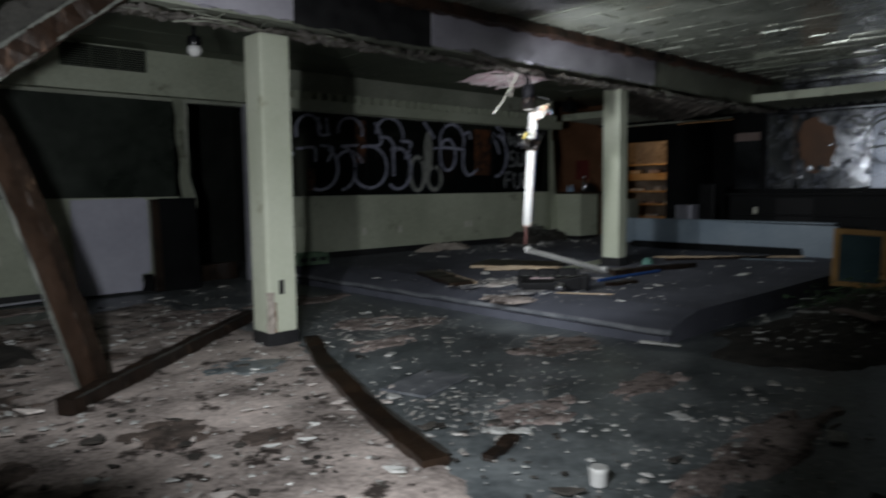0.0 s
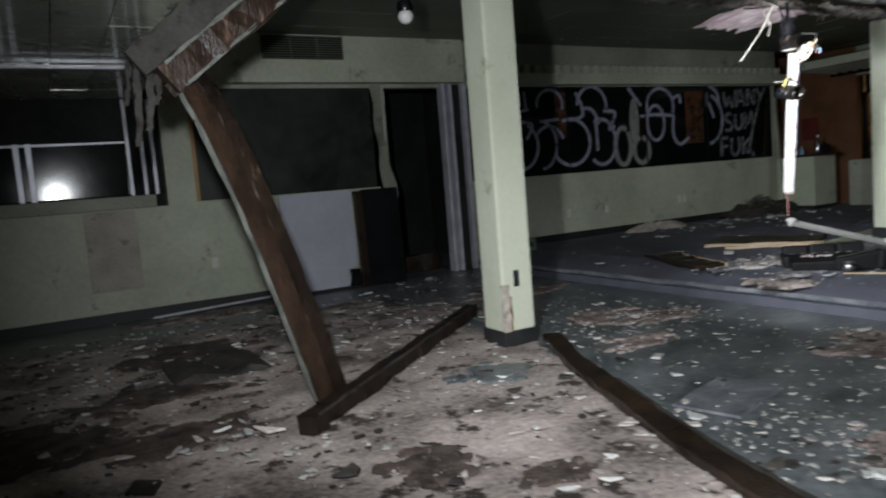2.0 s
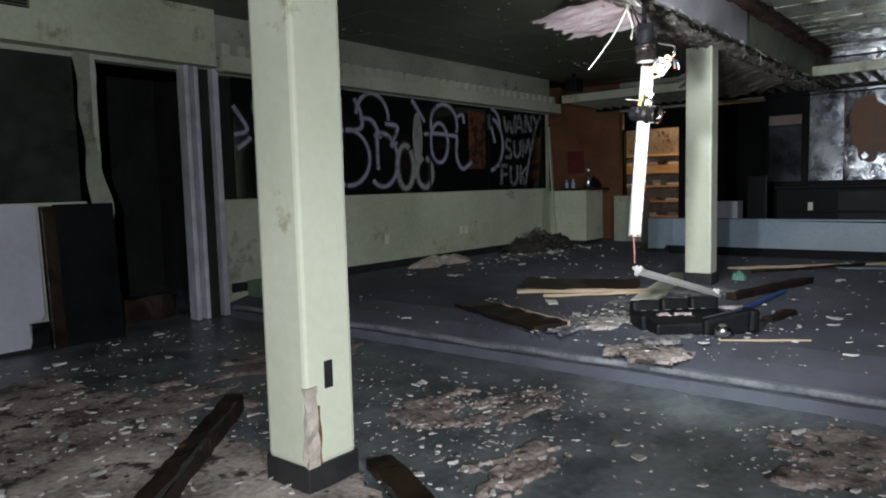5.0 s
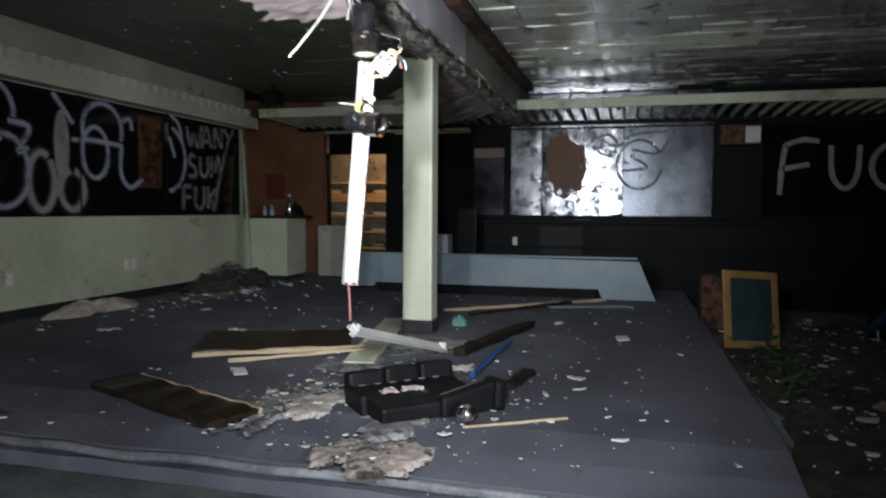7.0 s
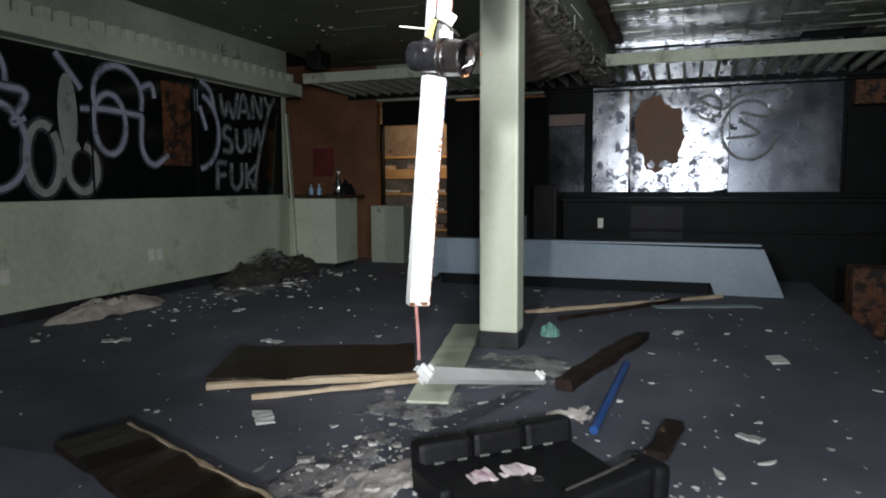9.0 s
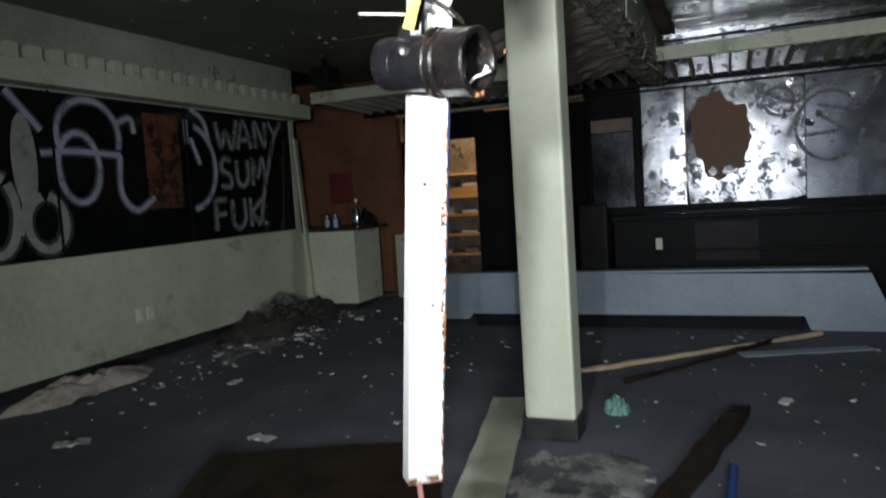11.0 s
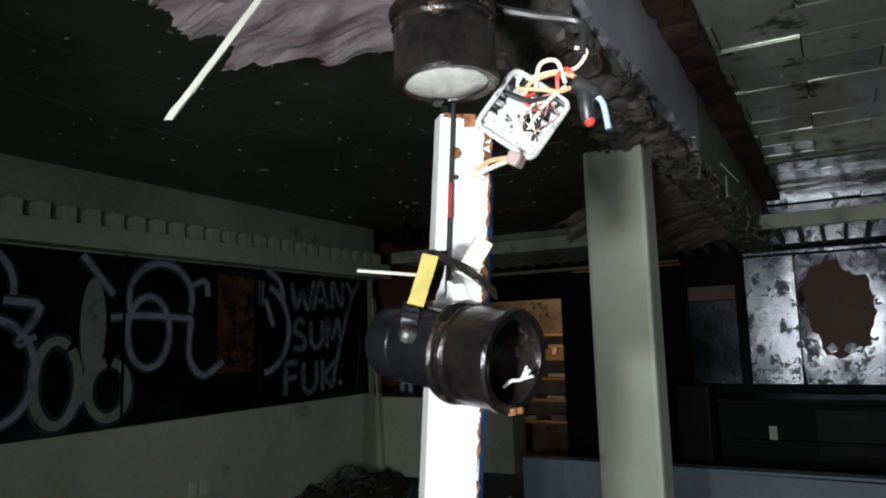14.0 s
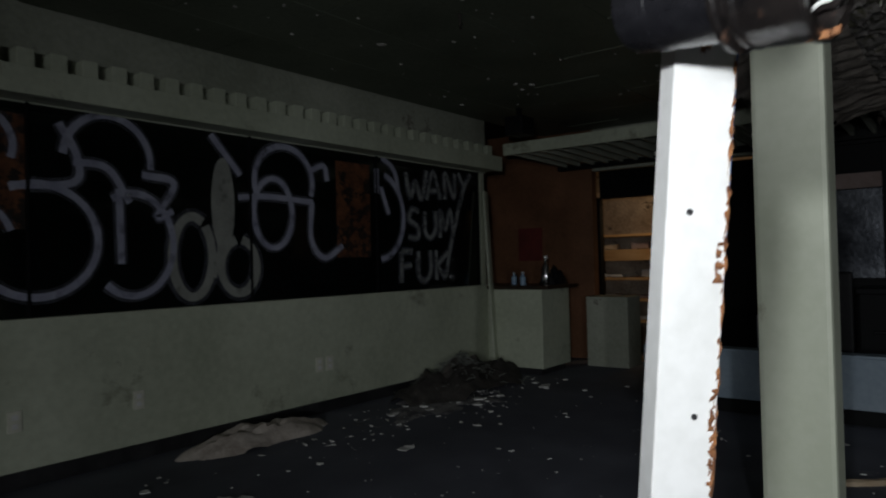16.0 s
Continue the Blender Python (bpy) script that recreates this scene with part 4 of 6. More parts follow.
part("body", lathe([(0.030, 0.0), (0.034, 0.005), (0.036, 0.06), (0.034, 0.062)], sides=24), M_WHITEMETAL, jar, "", True)
part("lid", lathe([(0.038, 0.058), (0.039, 0.062), (0.039, 0.074), (0.036, 0.078)], sides=24), M_PAPERWHITE, jar, "", True)
tagged(part("wood_offcut", ragged_box((0, 0, 0), (0.30, 0.06, 0.03), 0.05, 0.006, 48), M_ROT, None, "short broken wood piece on the floor"), category="offcut").matrix_world = pose(2.18, 2.02, 0.0, 0, 0, 20)
tagged(part("ceiling_scrap", ragged_box((-0.25, -0.16, 0), (0.25, 0.16, 0.014), 0.09, 0.006, 49, 2), M_NOSE, None, "fallen dark ceiling panel on the floor"), category="panel").matrix_world = pose(2.78, 3.15, 0.002, 0, 0, 15)

# ---- things on the platform ----
Z = STEP
seat = thing("booth_shell", "black padded booth seat shell with torn lining on the carpet", "seat", (5.51, 4.335, Z))
seat.rotation_euler = (0, 0, radians(-46.9))
part("pan", box((-0.30, -0.23, 0.0), (0.29, 0.19, 0.085), Matrix.Rotation(radians(2), 4, "X"), 0.018), M_BLACK, seat)
for k in range(3):
    part("back_pad", box((-0.31 + 0.205 * k, 0.165, 0.03), (-0.108 + 0.205 * k, 0.255, 0.175 + 0.006 * k), Matrix.Rotation(radians(-5), 4, "X"), 0.022), M_BLACK, seat)
part("side", box((-0.325, -0.05, 0.0), (-0.285, 0.20, 0.12), Matrix.Rotation(radians(-4), 4, "Y"), 0.014), M_BLACK, seat)
wedge = box((0.0, -0.262, 0.0), (0.30, -0.190, 0.15), bevel=0.016)
for v in wedge.verts:
    if v.co.z > 0.08:
        v.co.z -= 0.055 * (1 - v.co.x / 0.30)
part("apron", wedge, M_BLACK, seat)
part("arm_end", box((0.275, -0.285, 0.02), (0.345, -0.150, 0.178), Matrix.Rotation(radians(4), 4, "Y"), 0.026), M_BLACK, seat)
part("piping", tube(smooth_line([(0.02, -0.196, 0.10), (0.15, -0.194, 0.124), (0.28, -0.19, 0.152)]), 0.005, sides=6), M_SAGBOARD, seat, "grey worn piping")
for k in range(6):
    part("stitch", box((-0.26 + 0.085 * k, 0.158, 0.092), (-0.225 + 0.085 * k, 0.166, 0.097)), M_STRAW, seat, "frayed pale stitch")
part("torn_patch", ragged_box((-0.20, -0.02, 0.080), (0.02, 0.055, 0.0895), 0.02, 0.014, 51), M_PAPER, seat, "torn pale lining")
part("grommet", lathe([(0.012, 0.084), (0.017, 0.090), (0.020, 0.086)], Matrix.Translation((0.0, -0.07, 0.002)), 20), M_DIRT, seat, "dull eyelet", True)

fx = Vector((5.645, 4.668, 1.97))
fb = Vector((5.665, 4.775, 0.79))
cover = thing("fixture_cover", "white metal fixture cover fallen on the platform, held by a wire", "cover", (6.8, 4.54, Z))
cv = between((5.60, 4.73, 0.56), (6.83, 4.53, 0.235), (-0.55, -0.35, 0.75))
child("pan", placed(add_box(add_box(box((-0.036, -0.003, 0), (0.036, 0.0, 1.24)), (-0.036, -0.022, 0), (-0.033, -0.0031, 1.24)), (0.033, -0.022, 0), (0.036, -0.0031, 1.24)), cv), M_WHITEMETAL, cover)
for z0 in (0.02, 1.20):
    child("lampholder", placed(add_box(box((-0.030, -0.025, z0 - 0.012), (0.030, 0.020, z0 + 0.006), bevel=0.005), (-0.014, -0.045, z0 + 0.007), (0.014, 0.030, z0 + 0.030)), cv), M_WHITEMETAL, cover, "white plastic lampholder")


def board(name, a, b, width, thick, material, label, seed, category="board", edge=None):
    """A flat board on the platform from a to b."""
    t = thing(name, label, category, (a[0], a[1], Z))
    m = between((a[0], a[1], a[2] if len(a) > 2 else Z + 0.004), (b[0], b[1], b[2] if len(b) > 2 else Z + 0.004))
    n = (Vector(b[:2]) - Vector(a[:2])).length
    child("body", placed(ragged_box((-width / 2, 0.0, 0.0), (width / 2, thick, n), 0.12, min(0.008, thick / 4), seed), m), material, t)
    if edge:
        child("broken_edge", placed(ragged_box((width / 2, 0.0, 0.0), (width / 2 + 0.018, thick + 0.004, n), 0.06, 0.005, seed + 1), m), edge, t, "pale broken edge")
    return t


board("dark_plank", (5.44, 6.10), (5.0, 5.08), 0.28, 0.03, M_DARKBOARD, "dark brown plank lying on the carpet", 61, edge=M_RAWWOOD)
board("dark_panel_board", (6.56, 6.30), (6.97, 5.31), 0.72, 0.035, M_DARKBOARD, "wide dark board with a splintered pale edge", 62)
board("split_lath", (6.18, 6.12), (6.66, 5.08, Z + 0.03), 0.03, 0.028, M_RAWWOOD, "pale split length of raw wood", 63)
board("split_lath", (6.10, 5.80), (6.60, 5.05, Z + 0.03), 0.022, 0.022, M_RAWWOOD, "pale split length of raw wood", 64)
board("green_board", (8.05, 5.32), (6.30, 4.98), 0.20, 0.02, M_PILLAR, "pale green board lying beside the pillar", 65)
board("brown_lath", (6.72, 4.42), (8.05, 4.12), 0.09, 0.05, M_ROT, "brown wooden batten with a frayed end", 66)
board("brown_lath", (5.95, 3.95), (6.35, 3.88), 0.07, 0.03, M_ROT, "short brown wooden batten", 67)
board("long_lath", (8.7, 5.05), (10.0, 3.55), 0.03, 0.025, M_RAWWOOD, "long thin pale lath by the blue panel", 68)
board("long_lath", (8.5, 4.75), (9.9, 3.75), 0.03, 0.025, M_ROT, "long thin brown lath by the blue panel", 69)
board("long_lath", (5.20, 4.03), (5.47, 3.58), 0.012, 0.010, M_RAWWOOD, "thin pale lath on the carpet", 70)
board("pale_strip", (9.3, 4.1), (9.6, 3.3), 0.12, 0.006, M_BLUE, "pale blue strip on the carpet", 71)
tagged(part("blue_tube", tube([(6.16, 4.20, Z + 0.018), (7.30, 4.16, Z + 0.018)], 0.018, sides=12), M_BLUEPLASTIC, None, "blue plastic tube on the carpet", True), category="tube")
tagged(part("blue_tube", tube([(7.1, 4.33, Z + 0.02), (7.75, 4.24, Z + 0.02)], 0.02, sides=12), M_BLUEPLASTIC, None, "blue plastic tube on the carpet", True), category="tube")
ball = bmesh.new()
bmesh.ops.create_uvsphere(ball, u_segments=22, v_segments=13, radius=0.05, matrix=Matrix.Translation((5.27, 4.03, Z + 0.049)))
tagged(part("mirror_ball", ball, M_STEEL, None, "small silver mirror ball lying on the carpet"), category="mirror ball")
board("white_batten", (4.62, 2.78, 0.02), (4.69, 2.50, 0.02), 0.035, 0.02, M_PAPERWHITE, "short white batten on the floor by the step", 72)
board("pale_board", (6.42, 1.98, 0.13), (6.10, 1.56, 0.12), 0.12, 0.02, M_PINKBOX, "dusty pale board lying on the rubbish", 73)


def lump(name, x, y, z, rx, ry, h, material, label, category, seed, rough=0.35, n=26):
    """A low uneven heap."""
    bm = bmesh.new()
    g = {}
    for i in range(n + 1):
        for j in range(n + 1):
            u, v = 2 * i / n - 1, 2 * j / n - 1
            r = math.hypot(u, v) + 0.25 * noise.noise((u * 2 + seed, v * 2, 0.5))
            k = max(0.0, 1 - r * r)
            g[i, j] = bm.verts.new((x + u * rx, y + v * ry, z - 0.012 + h * (k ** 0.7) * (0.75 + rough * noise.fractal((u * 4 + seed, v * 4, 0), 1, 2, 4)) + (0.006 if k > 0 else 0)))
    for i in range(n):
        for j in range(n):
            bm.faces.new((g[i, j], g[i + 1, j], g[i + 1, j + 1], g[i, j + 1]))
    return tagged(part(name, bm, material, None, label, True), category=category)


lump("teal_rag", 8.0, 4.72, Z, 0.09, 0.07, 0.08, M_TEAL, "crumpled teal rag beside the pillar", "rag", 14, 0.9)
lump("plaster_mound", 7.75, 8.30, Z, 0.62, 0.20, 0.14, M_PLASTERLUMP, "long heap of fallen plaster along the wall", "heap", 1)
lump("rubbish_mound", 9.95, 8.20, Z, 0.85, 0.34, 0.30, M_DIRT, "heap of rubbish and dead straw in the corner", "heap", 6)
straw = bmesh.new()
rnd = random.Random(12)
for k in range(420):
    a = rnd.uniform(0, 6.28)
    q = abs(rnd.gauss(0, 0.45))
    p = Vector((9.95 + 0.8 * q * math.cos(a), min(8.5, 8.22 + 0.42 * q * math.sin(a)), Z + 0.02 + 0.26 * max(0, 1 - q) * rnd.uniform(0.5, 1.2)))
    d = Vector((rnd.uniform(-0.16, 0.16), rnd.uniform(-0.12, 0.06), rnd.uniform(-0.05, 0.07)))
    tube([p - d * 0.5, p + Vector((0, 0, 0.02)), p + d * 0.5], 0.004, straw, 4)
tagged(part("straw", straw, M_STRAW, None, "dead grey straw and twigs on the heap"), category="straw", kind="stuff")
crate = thing("green_crate", "green plastic crate by the low wall", "crate", (5.05, 8.1, 0.2))
for a, b in (((-0.24, -0.15, 0), (0.24, -0.135, 0.15)), ((-0.24, 0.135, 0), (0.24, 0.15, 0.15)), ((-0.24, -0.134, 0), (-0.225, 0.134, 0.15)), ((0.225, -0.134, 0), (0.24, 0.134, 0.15))):
    part("side", box(a, b, bevel=0.003), M_GREENCRATE, crate)
part("bottom", box((-0.224, -0.134, 0), (0.224, 0.134, 0.012)), M_GREENCRATE, crate)
for k in (-0.15, 0.0, 0.15):
    part("slot", box((k - 0.05, -0.153, 0.05), (k + 0.05, -0.1505, 0.10)), M_BASE, crate)

# ---- east end: counter, passage, shelves, blue panel, bar ----
ct = thing("counter", "pale green boxed counter end on the platform", "counter", (10.97, 8.2, Z))
child("body", box((10.96, 7.92, Z + 0.06), (11.55, WALL_Y + 0.9, 1.06), bevel=0.008), M_WALL, ct)
child("plinth", box((11.0, 7.96, Z), (11.5, WALL_Y + 0.88, Z + 0.058)), M_BASE, ct)
child("top", box((10.94, 7.84, 1.062), (11.62, WALL_Y + 0.9, 1.10), bevel=0.006), M_DARKBOARD, ct, "brown counter top")
tagged(part("leaning_plank", placed(box((-0.055, -0.012, 0), (0.055, 0.012, 1.90), bevel=0.003), between((10.86, 8.42, Z + 0.004), (10.92, 8.55, 2.08), (0.3, -1, 0))), M_WALL, None, "pale green plank leaning in the corner"), category="plank")
structure("wall_alcove", box((10.95, 9.55, -0.02), (END_X + 0.1, 9.65, 3.05)), M_BROWNWALL, "brown panelled wall behind the counter")
structure("wall_alcove_side", box((10.86, WALL_Y + 0.21, 0.2), (10.95, 9.55, 2.29)), M_FILL, "dark side wall of the alcove")
structure("wall_east_north", box((END_X, 7.95, 0.18), (END_X + 0.12, 9.55, 3.05)), M_BROWNWALL, "brown panelled wall with a red patch")
tagged(part("red_notice", box((END_X - 0.012, 8.62, 1.35), (END_X - 0.002, 8.95, 1.75)), M_REDBOARD, None, "small dull red board on the panelling"), category="board")
structure("wall_east_frame", box((12.90, 8.16, 0.0), (13.0, 8.30, 2.12)), M_BARDARK, "black door frame")
structure("wall_east_return", box((END_X + 0.12, 8.20, 0.0), (12.899, 8.30, 3.05)), M_BARDARK, "black return wall of the passage")
structure("wall_east_black", box((12.55, 5.62, 0.0), (13.0, 7.03, 2.365)), M_BARDARK, "black panelled pier beside the shelves")
structure("wall_east_close", box((END_X + 0.12, 5.5, 0.0), (13.0, 5.615, 3.05)), M_BARDARK, "black closing wall behind the bar")
structure("wall_east_over", box((END_X + 0.0, 5.62, 2.37), (END_X + 0.12, 7.94, 3.05)), M_WALL_UP, "dirty wall over the passage")
structure("wall_east_lintel", box((12.90, 7.035, 2.10), (13.0, 8.155, 2.9)), M_BARDARK, "black lintel over the passage")
structure("wall_store_back", box((14.5, 5.6, -0.02), (14.62, 9.0, 3.05)), M_STORE, "stained wall of the store room")
structure("wall_store_side", box((13.0, 8.9, -0.02), (14.5, 9.0, 3.05)), M_STORE, "stained wall of the store room")
structure("wall_store_side_2", box((13.0, 5.62, -0.02), (14.5, 5.74, 3.05)), M_STORE, "stained wall of the store room")
structure("ceiling_store", box((13.0, 5.6, 2.55), (14.6, 9.0, 2.65)), M_STORE, "store room ceiling")
shelf = thing("store_shelf", "open pine shelving with planks and rubbish", "shelf", (13.8, 7.7, 0.0))
for z in (0.50, 0.78, 1.06, 1.32, 1.64):
    child("plank", box((13.6, 6.6, z), (14.05, 8.85, z + 0.035 if z != 1.32 else z + 0.15), bevel=0.004), M_PINE, shelf)
for y in (6.58, 8.80):
    child("upright", box((13.55, y, 0.0), (13.6, y + 0.06, 2.3), bevel=0.004), M_PINE, shelf)
child("back_board", box((14.06, 6.5, 0.0), (14.09, 8.88, 2.3)), M_STORE, shelf, "stained back board")
child("base_board", box((13.6, 6.6, 0.0), (14.0, 8.8, 0.06)), M_PINE, shelf)
rnd = random.Random(77)
for z in (0.536, 0.816, 1.097, 1.472):
    for k in range(4):
        y = 7.0 + 0.42 * k + rnd.uniform(-0.05, 0.05)
        tagged(part("shelf_rubbish", placed(ragged_box((0, 0, 0), (rnd.uniform(0.1, 0.25), rnd.uniform(0.15, 0.3), rnd.uniform(0.03, 0.10)), 0.05, 0.006, int(1000 * z) + k), pose(13.68, y, z + 0.006, 0, 0, rnd.uniform(-8, 8))), rnd.choice((M_PINKBOX, M_RAWWOOD, M_PAPERWHITE)), None, "dusty scrap lying on the pine shelf"), category="scrap", group="scraps on the shelf")

bp = thing("fallen_counter_front", "long faded blue panel lying on its edge on the platform", "panel", (10.2, 4.8, Z))
pan = bmesh.new()
prof = [(3.02, 0.0), (3.60, 0.0), (3.64, 0.11), (6.30, 0.11), (6.34, 0.06), (6.56, 0.06), (6.56, 0.47), (3.20, 0.43)]
lo = [pan.verts.new((10.16, y, Z + z)) for y, z in prof]
hi = [pan.verts.new((10.26, y, Z + z)) for y, z in prof]
pan.faces.new(lo)
pan.faces.new(hi[::-1])
for k in range(len(prof)):
    pan.faces.new((lo[k], lo[(k + 1) % len(prof)], hi[(k + 1) % len(prof)], hi[k]))
bmesh.ops.recalc_face_normals(pan, faces=pan.faces)
child("face", pan, M_BLUE, bp)
# solid black box in the gap: the shade under the panel as colour
child("under_box", box((10.19, 3.66, Z), (10.5, 6.28, Z + 0.105)), M_BARDARK, bp, "black box painting the shade under the panel")
child("top_edge", box((10.15, 3.22, Z + 0.432), (10.30, 6.55, Z + 0.452), Matrix.Translation((0, 0, 0.022)), 0.004), M_BLUE, bp)

structure("wall_bar", box((END_X, -4.95, 0.0), (END_X + 0.12, 5.61, 1.10)), M_BARDARK, "black panelled wall under the bar mirrors")
structure("wall_bar_top", box((END_X, -4.95, 2.37), (END_X + 0.12, 5.61, 3.05)), M_BARDARK, "black wall over the bar mirrors")
structure("wall_bar_back", box((END_X + 0.06, -4.95, 1.10), (END_X + 0.12, 5.61, 2.37)), M_BARDARK, "black board behind the broken mirrors")
bm_ = thing("bar_mirror", "broken crazed mirror panels over the bar, one holed", "mirror", (END_X, 4.0, 1.1))
child("narrow_panel", box((END_X + 0.03, 4.56, 1.125), (END_X + 0.045, 5.0, 2.355)), M_SILVER, bm_)
child("side_panel", box((END_X + 0.03, 5.10, 1.125), (END_X + 0.045, 5.55, 1.95)), M_MIRRORDARK, bm_)
child("side_board", box((END_X + 0.02, 5.10, 1.96), (END_X + 0.045, 5.55, 2.10)), M_PINKBOX, bm_, "pinkish strip of board")
child("divider", box((END_X - 0.04, 5.01, 1.10), (END_X + 0.06, 5.09, 2.36), bevel=0.004), M_BARDARK, bm_)


def mirror_with_hole(y0, y1, z0, z1, cy, cz, ry, rz):
    """A mirror sheet with a ragged hole knocked through it."""
    rnd = random.Random(14)
    bm = bmesh.new()
    n = 44
    outer, inner = [], []
    for k in range(n):
        a = 6.2832 * k / n
        d = (math.cos(a), math.sin(a))
        f = min((y1 - cy if d[0] > 0 else cy - y0) / max(abs(d[0]), 1e-6), (z1 - cz if d[1] > 0 else cz - z0) / max(abs(d[1]), 1e-6))
        s = 0.95 + 0.30 * noise.noise((d[0] * 1.4, d[1] * 1.4, 3.3)) + rnd.uniform(-0.07, 0.05)
        s = min(s, 0.97 * f / math.hypot(ry * d[0], rz * d[1]) if math.hypot(ry * d[0], rz * d[1]) else s)
        outer.append((cy + d[0] * f, cz + d[1] * f))
        inner.append((cy + d[0] * ry * s, cz + d[1] * rz * s))
    rings = [[bm.verts.new((x, y, z)) for y, z in ring] for ring, x in ((outer, END_X + 0.03), (inner, END_X + 0.022), (inner, END_X + 0.03), (outer, END_X + 0.045))]
    for r, q in zip(rings, rings[1:]):
        for k in range(n):
            bm.faces.new((r[k], r[(k + 1) % n], q[(k + 1) % n], q[k]))
    bmesh.ops.recalc_face_normals(bm, faces=bm.faces)
    return bm


child("broken_panel", mirror_with_hole(3.42, 4.545, 1.125, 2.355, 4.20, 1.84, 0.33, 0.47), M_SILVER, bm_, "silvery mirror with a ragged hole")
child("backing", ragged_box((END_X + 0.050, 3.75, 1.30), (END_X + 0.058, 4.62, 2.34), 0.1, 0.0, 16), M_BROWNWALL, bm_, "bare brown board behind the hole")
# added reflector above the mirrors, gives the glossy ceiling something bright to reflect
child("glare_strip", box((END_X - 0.006, 2.24, 2.375), (END_X - 0.001, 5.0, 2.84)), M_SILVER, bm_, "added mirror strip feeding the glare on the ceiling")
child("main_panel", box((END_X + 0.03, 2.24, 1.125), (END_X + 0.045, 3.41, 2.355)), M_DULLMIRROR, bm_)
shard = bmesh.new()
rnd = random.Random(15)
for k in range(34):
    y, z = 3.95 + rnd.gauss(0, 0.38), 1.83 + rnd.gauss(0, 0.33)
    y = min(4.5, max(3.0, y))
    z = z if y < 3.95 or k % 6 == 0 else min(z, 1.45)
    z = min(2.3, max(1.16, z))
    m = Matrix.Translation((END_X + 0.012, y, z)) @ Euler((rnd.uniform(0, 3), rnd.uniform(-0.12, 0.12), rnd.uniform(-0.12, 0.12))).to_matrix().to_4x4()
    w = rnd.uniform(0.02, 0.08)
    ring = [(w * rnd.uniform(0.35, 1.0) * math.cos(a), w * rnd.uniform(0.35, 1.0) * math.sin(a)) for a in (0.2, 1.5, 2.9, 4.1, 5.2)]
    lo_, hi_ = ([shard.verts.new(m @ Vector((x, p, q))) for p, q in ring] for x in (-0.002, 0.002))
    shard.faces.new(lo_)
    shard.faces.new(hi_[::-1])
    for q in range(5):
        shard.faces.new((lo_[q], hi_[q], hi_[(q + 1) % 5], lo_[(q + 1) % 5]))
bmesh.ops.recalc_face_normals(shard, faces=shard.faces)
tagged(part("mirror_shards", shard, M_SILVER, None, "loose silver shards clinging round the broken mirror"), category="shards", kind="stuff")
tag = bmesh.new()
for ln in (arc(3.2, 1.84, 0.30, 0.34, 150, -170), [(3.85, 2.25), (3.5, 2.1), (3.3, 2.25), (2.75, 2.30)], [(2.75, 2.30), (2.95, 2.0), (3.3, 2.05)], [(3.30, 1.95), (3.10, 1.80), (3.45, 1.75)], arc(3.65, 2.12, 0.14, 0.14, 0, 340)):
    stroke([(p[0], p[1]) for p in ln], 0.035, tag, 0.0)
bmesh.ops.transform(tag, matrix=Matrix.Translation((END_X + 0.024, 0, 0)) @ Matrix(((0, 1, 0, 0), (1, 0, 0, 0), (0, 0, 1, 0), (0, 0, 0, 1))), verts=tag.verts)
bmesh.ops.recalc_face_normals(tag, faces=tag.faces)
child("graffiti_outline", tag, M_SPRAYWHITE, bm_, "grey sprayed tag")
w4 = thing("window_4", "black window with large sprayed letters beyond the bar", "window", (END_X, 0.0, 1.1), kind="structure")
child("pane", box((END_X + 0.03, -3.0, 1.125), (END_X + 0.045, 1.60, 2.36)), M_GLASS, w4)
child("frame_post", box((END_X - 0.01, 1.62, 1.105), (END_X + 0.05, 2.20, 2.05)), M_BARDARK, w4)
big = bmesh.new()
for ln in ([(1.40, 1.42), (1.38, 1.80), (1.34, 2.08)], [(1.35, 2.07), (1.15, 2.14), (0.94, 2.12)], [(1.37, 1.76), (1.05, 1.82)], [(0.80, 2.06), (0.77, 1.66), (0.62, 1.50), (0.49, 1.66), (0.46, 2.06)], arc(0.06, 1.78, 0.26, 0.29, 130, -125)):
    stroke(ln, 0.065, big, 0.0)
bmesh.ops.transform(big, matrix=Matrix.Translation((END_X + 0.024, 0, 0)) @ Matrix(((0, 1, 0, 0), (1, 0, 0, 0), (0, 0, 1, 0), (0, 0, 0, 1))), verts=big.verts)
bmesh.ops.recalc_face_normals(big, faces=big.faces)
child("lettering", big, M_SPRAYGREY, w4, "large sprayed letters FUC")
tagged(part("cupboard_box", box((END_X - 0.25, 1.68, 2.07), (END_X - 0.015, 2.18, 2.33), bevel=0.01), M_RUSTPANEL, None, "orange-brown box fixed above the bar"), category="box")
tagged(part("white_notice", box((END_X - 0.27, 1.70, 2.09), (END_X - 0.256, 1.88, 2.30), bevel=0.002), M_PAPERWHITE, None, "white paper notice stuck on the box"), category="notice")
bar_c = thing("bar_counter", "long black bar counter with a worn edge", "counter", (11.6, 2.0, 0))
front = child("front", box((11.35, -4.0, 0.0), (11.42, 5.20, 1.02)), M_BARDARK, bar_c)
child("top", box((11.28, -4.0, 1.022), (11.85, 5.22, 1.07), bevel=0.01), M_BARDARK, bar_c)
child("rail", tube([(11.30, -4.0, 0.72), (11.30, 5.1, 0.72)], 0.014), M_BLACK, bar_c, "dull black rail")
child("hatch", box((11.335, 3.9, 0.62), (11.349, 4.45, 0.98)), M_BLACK, bar_c, "dark hatch panel")
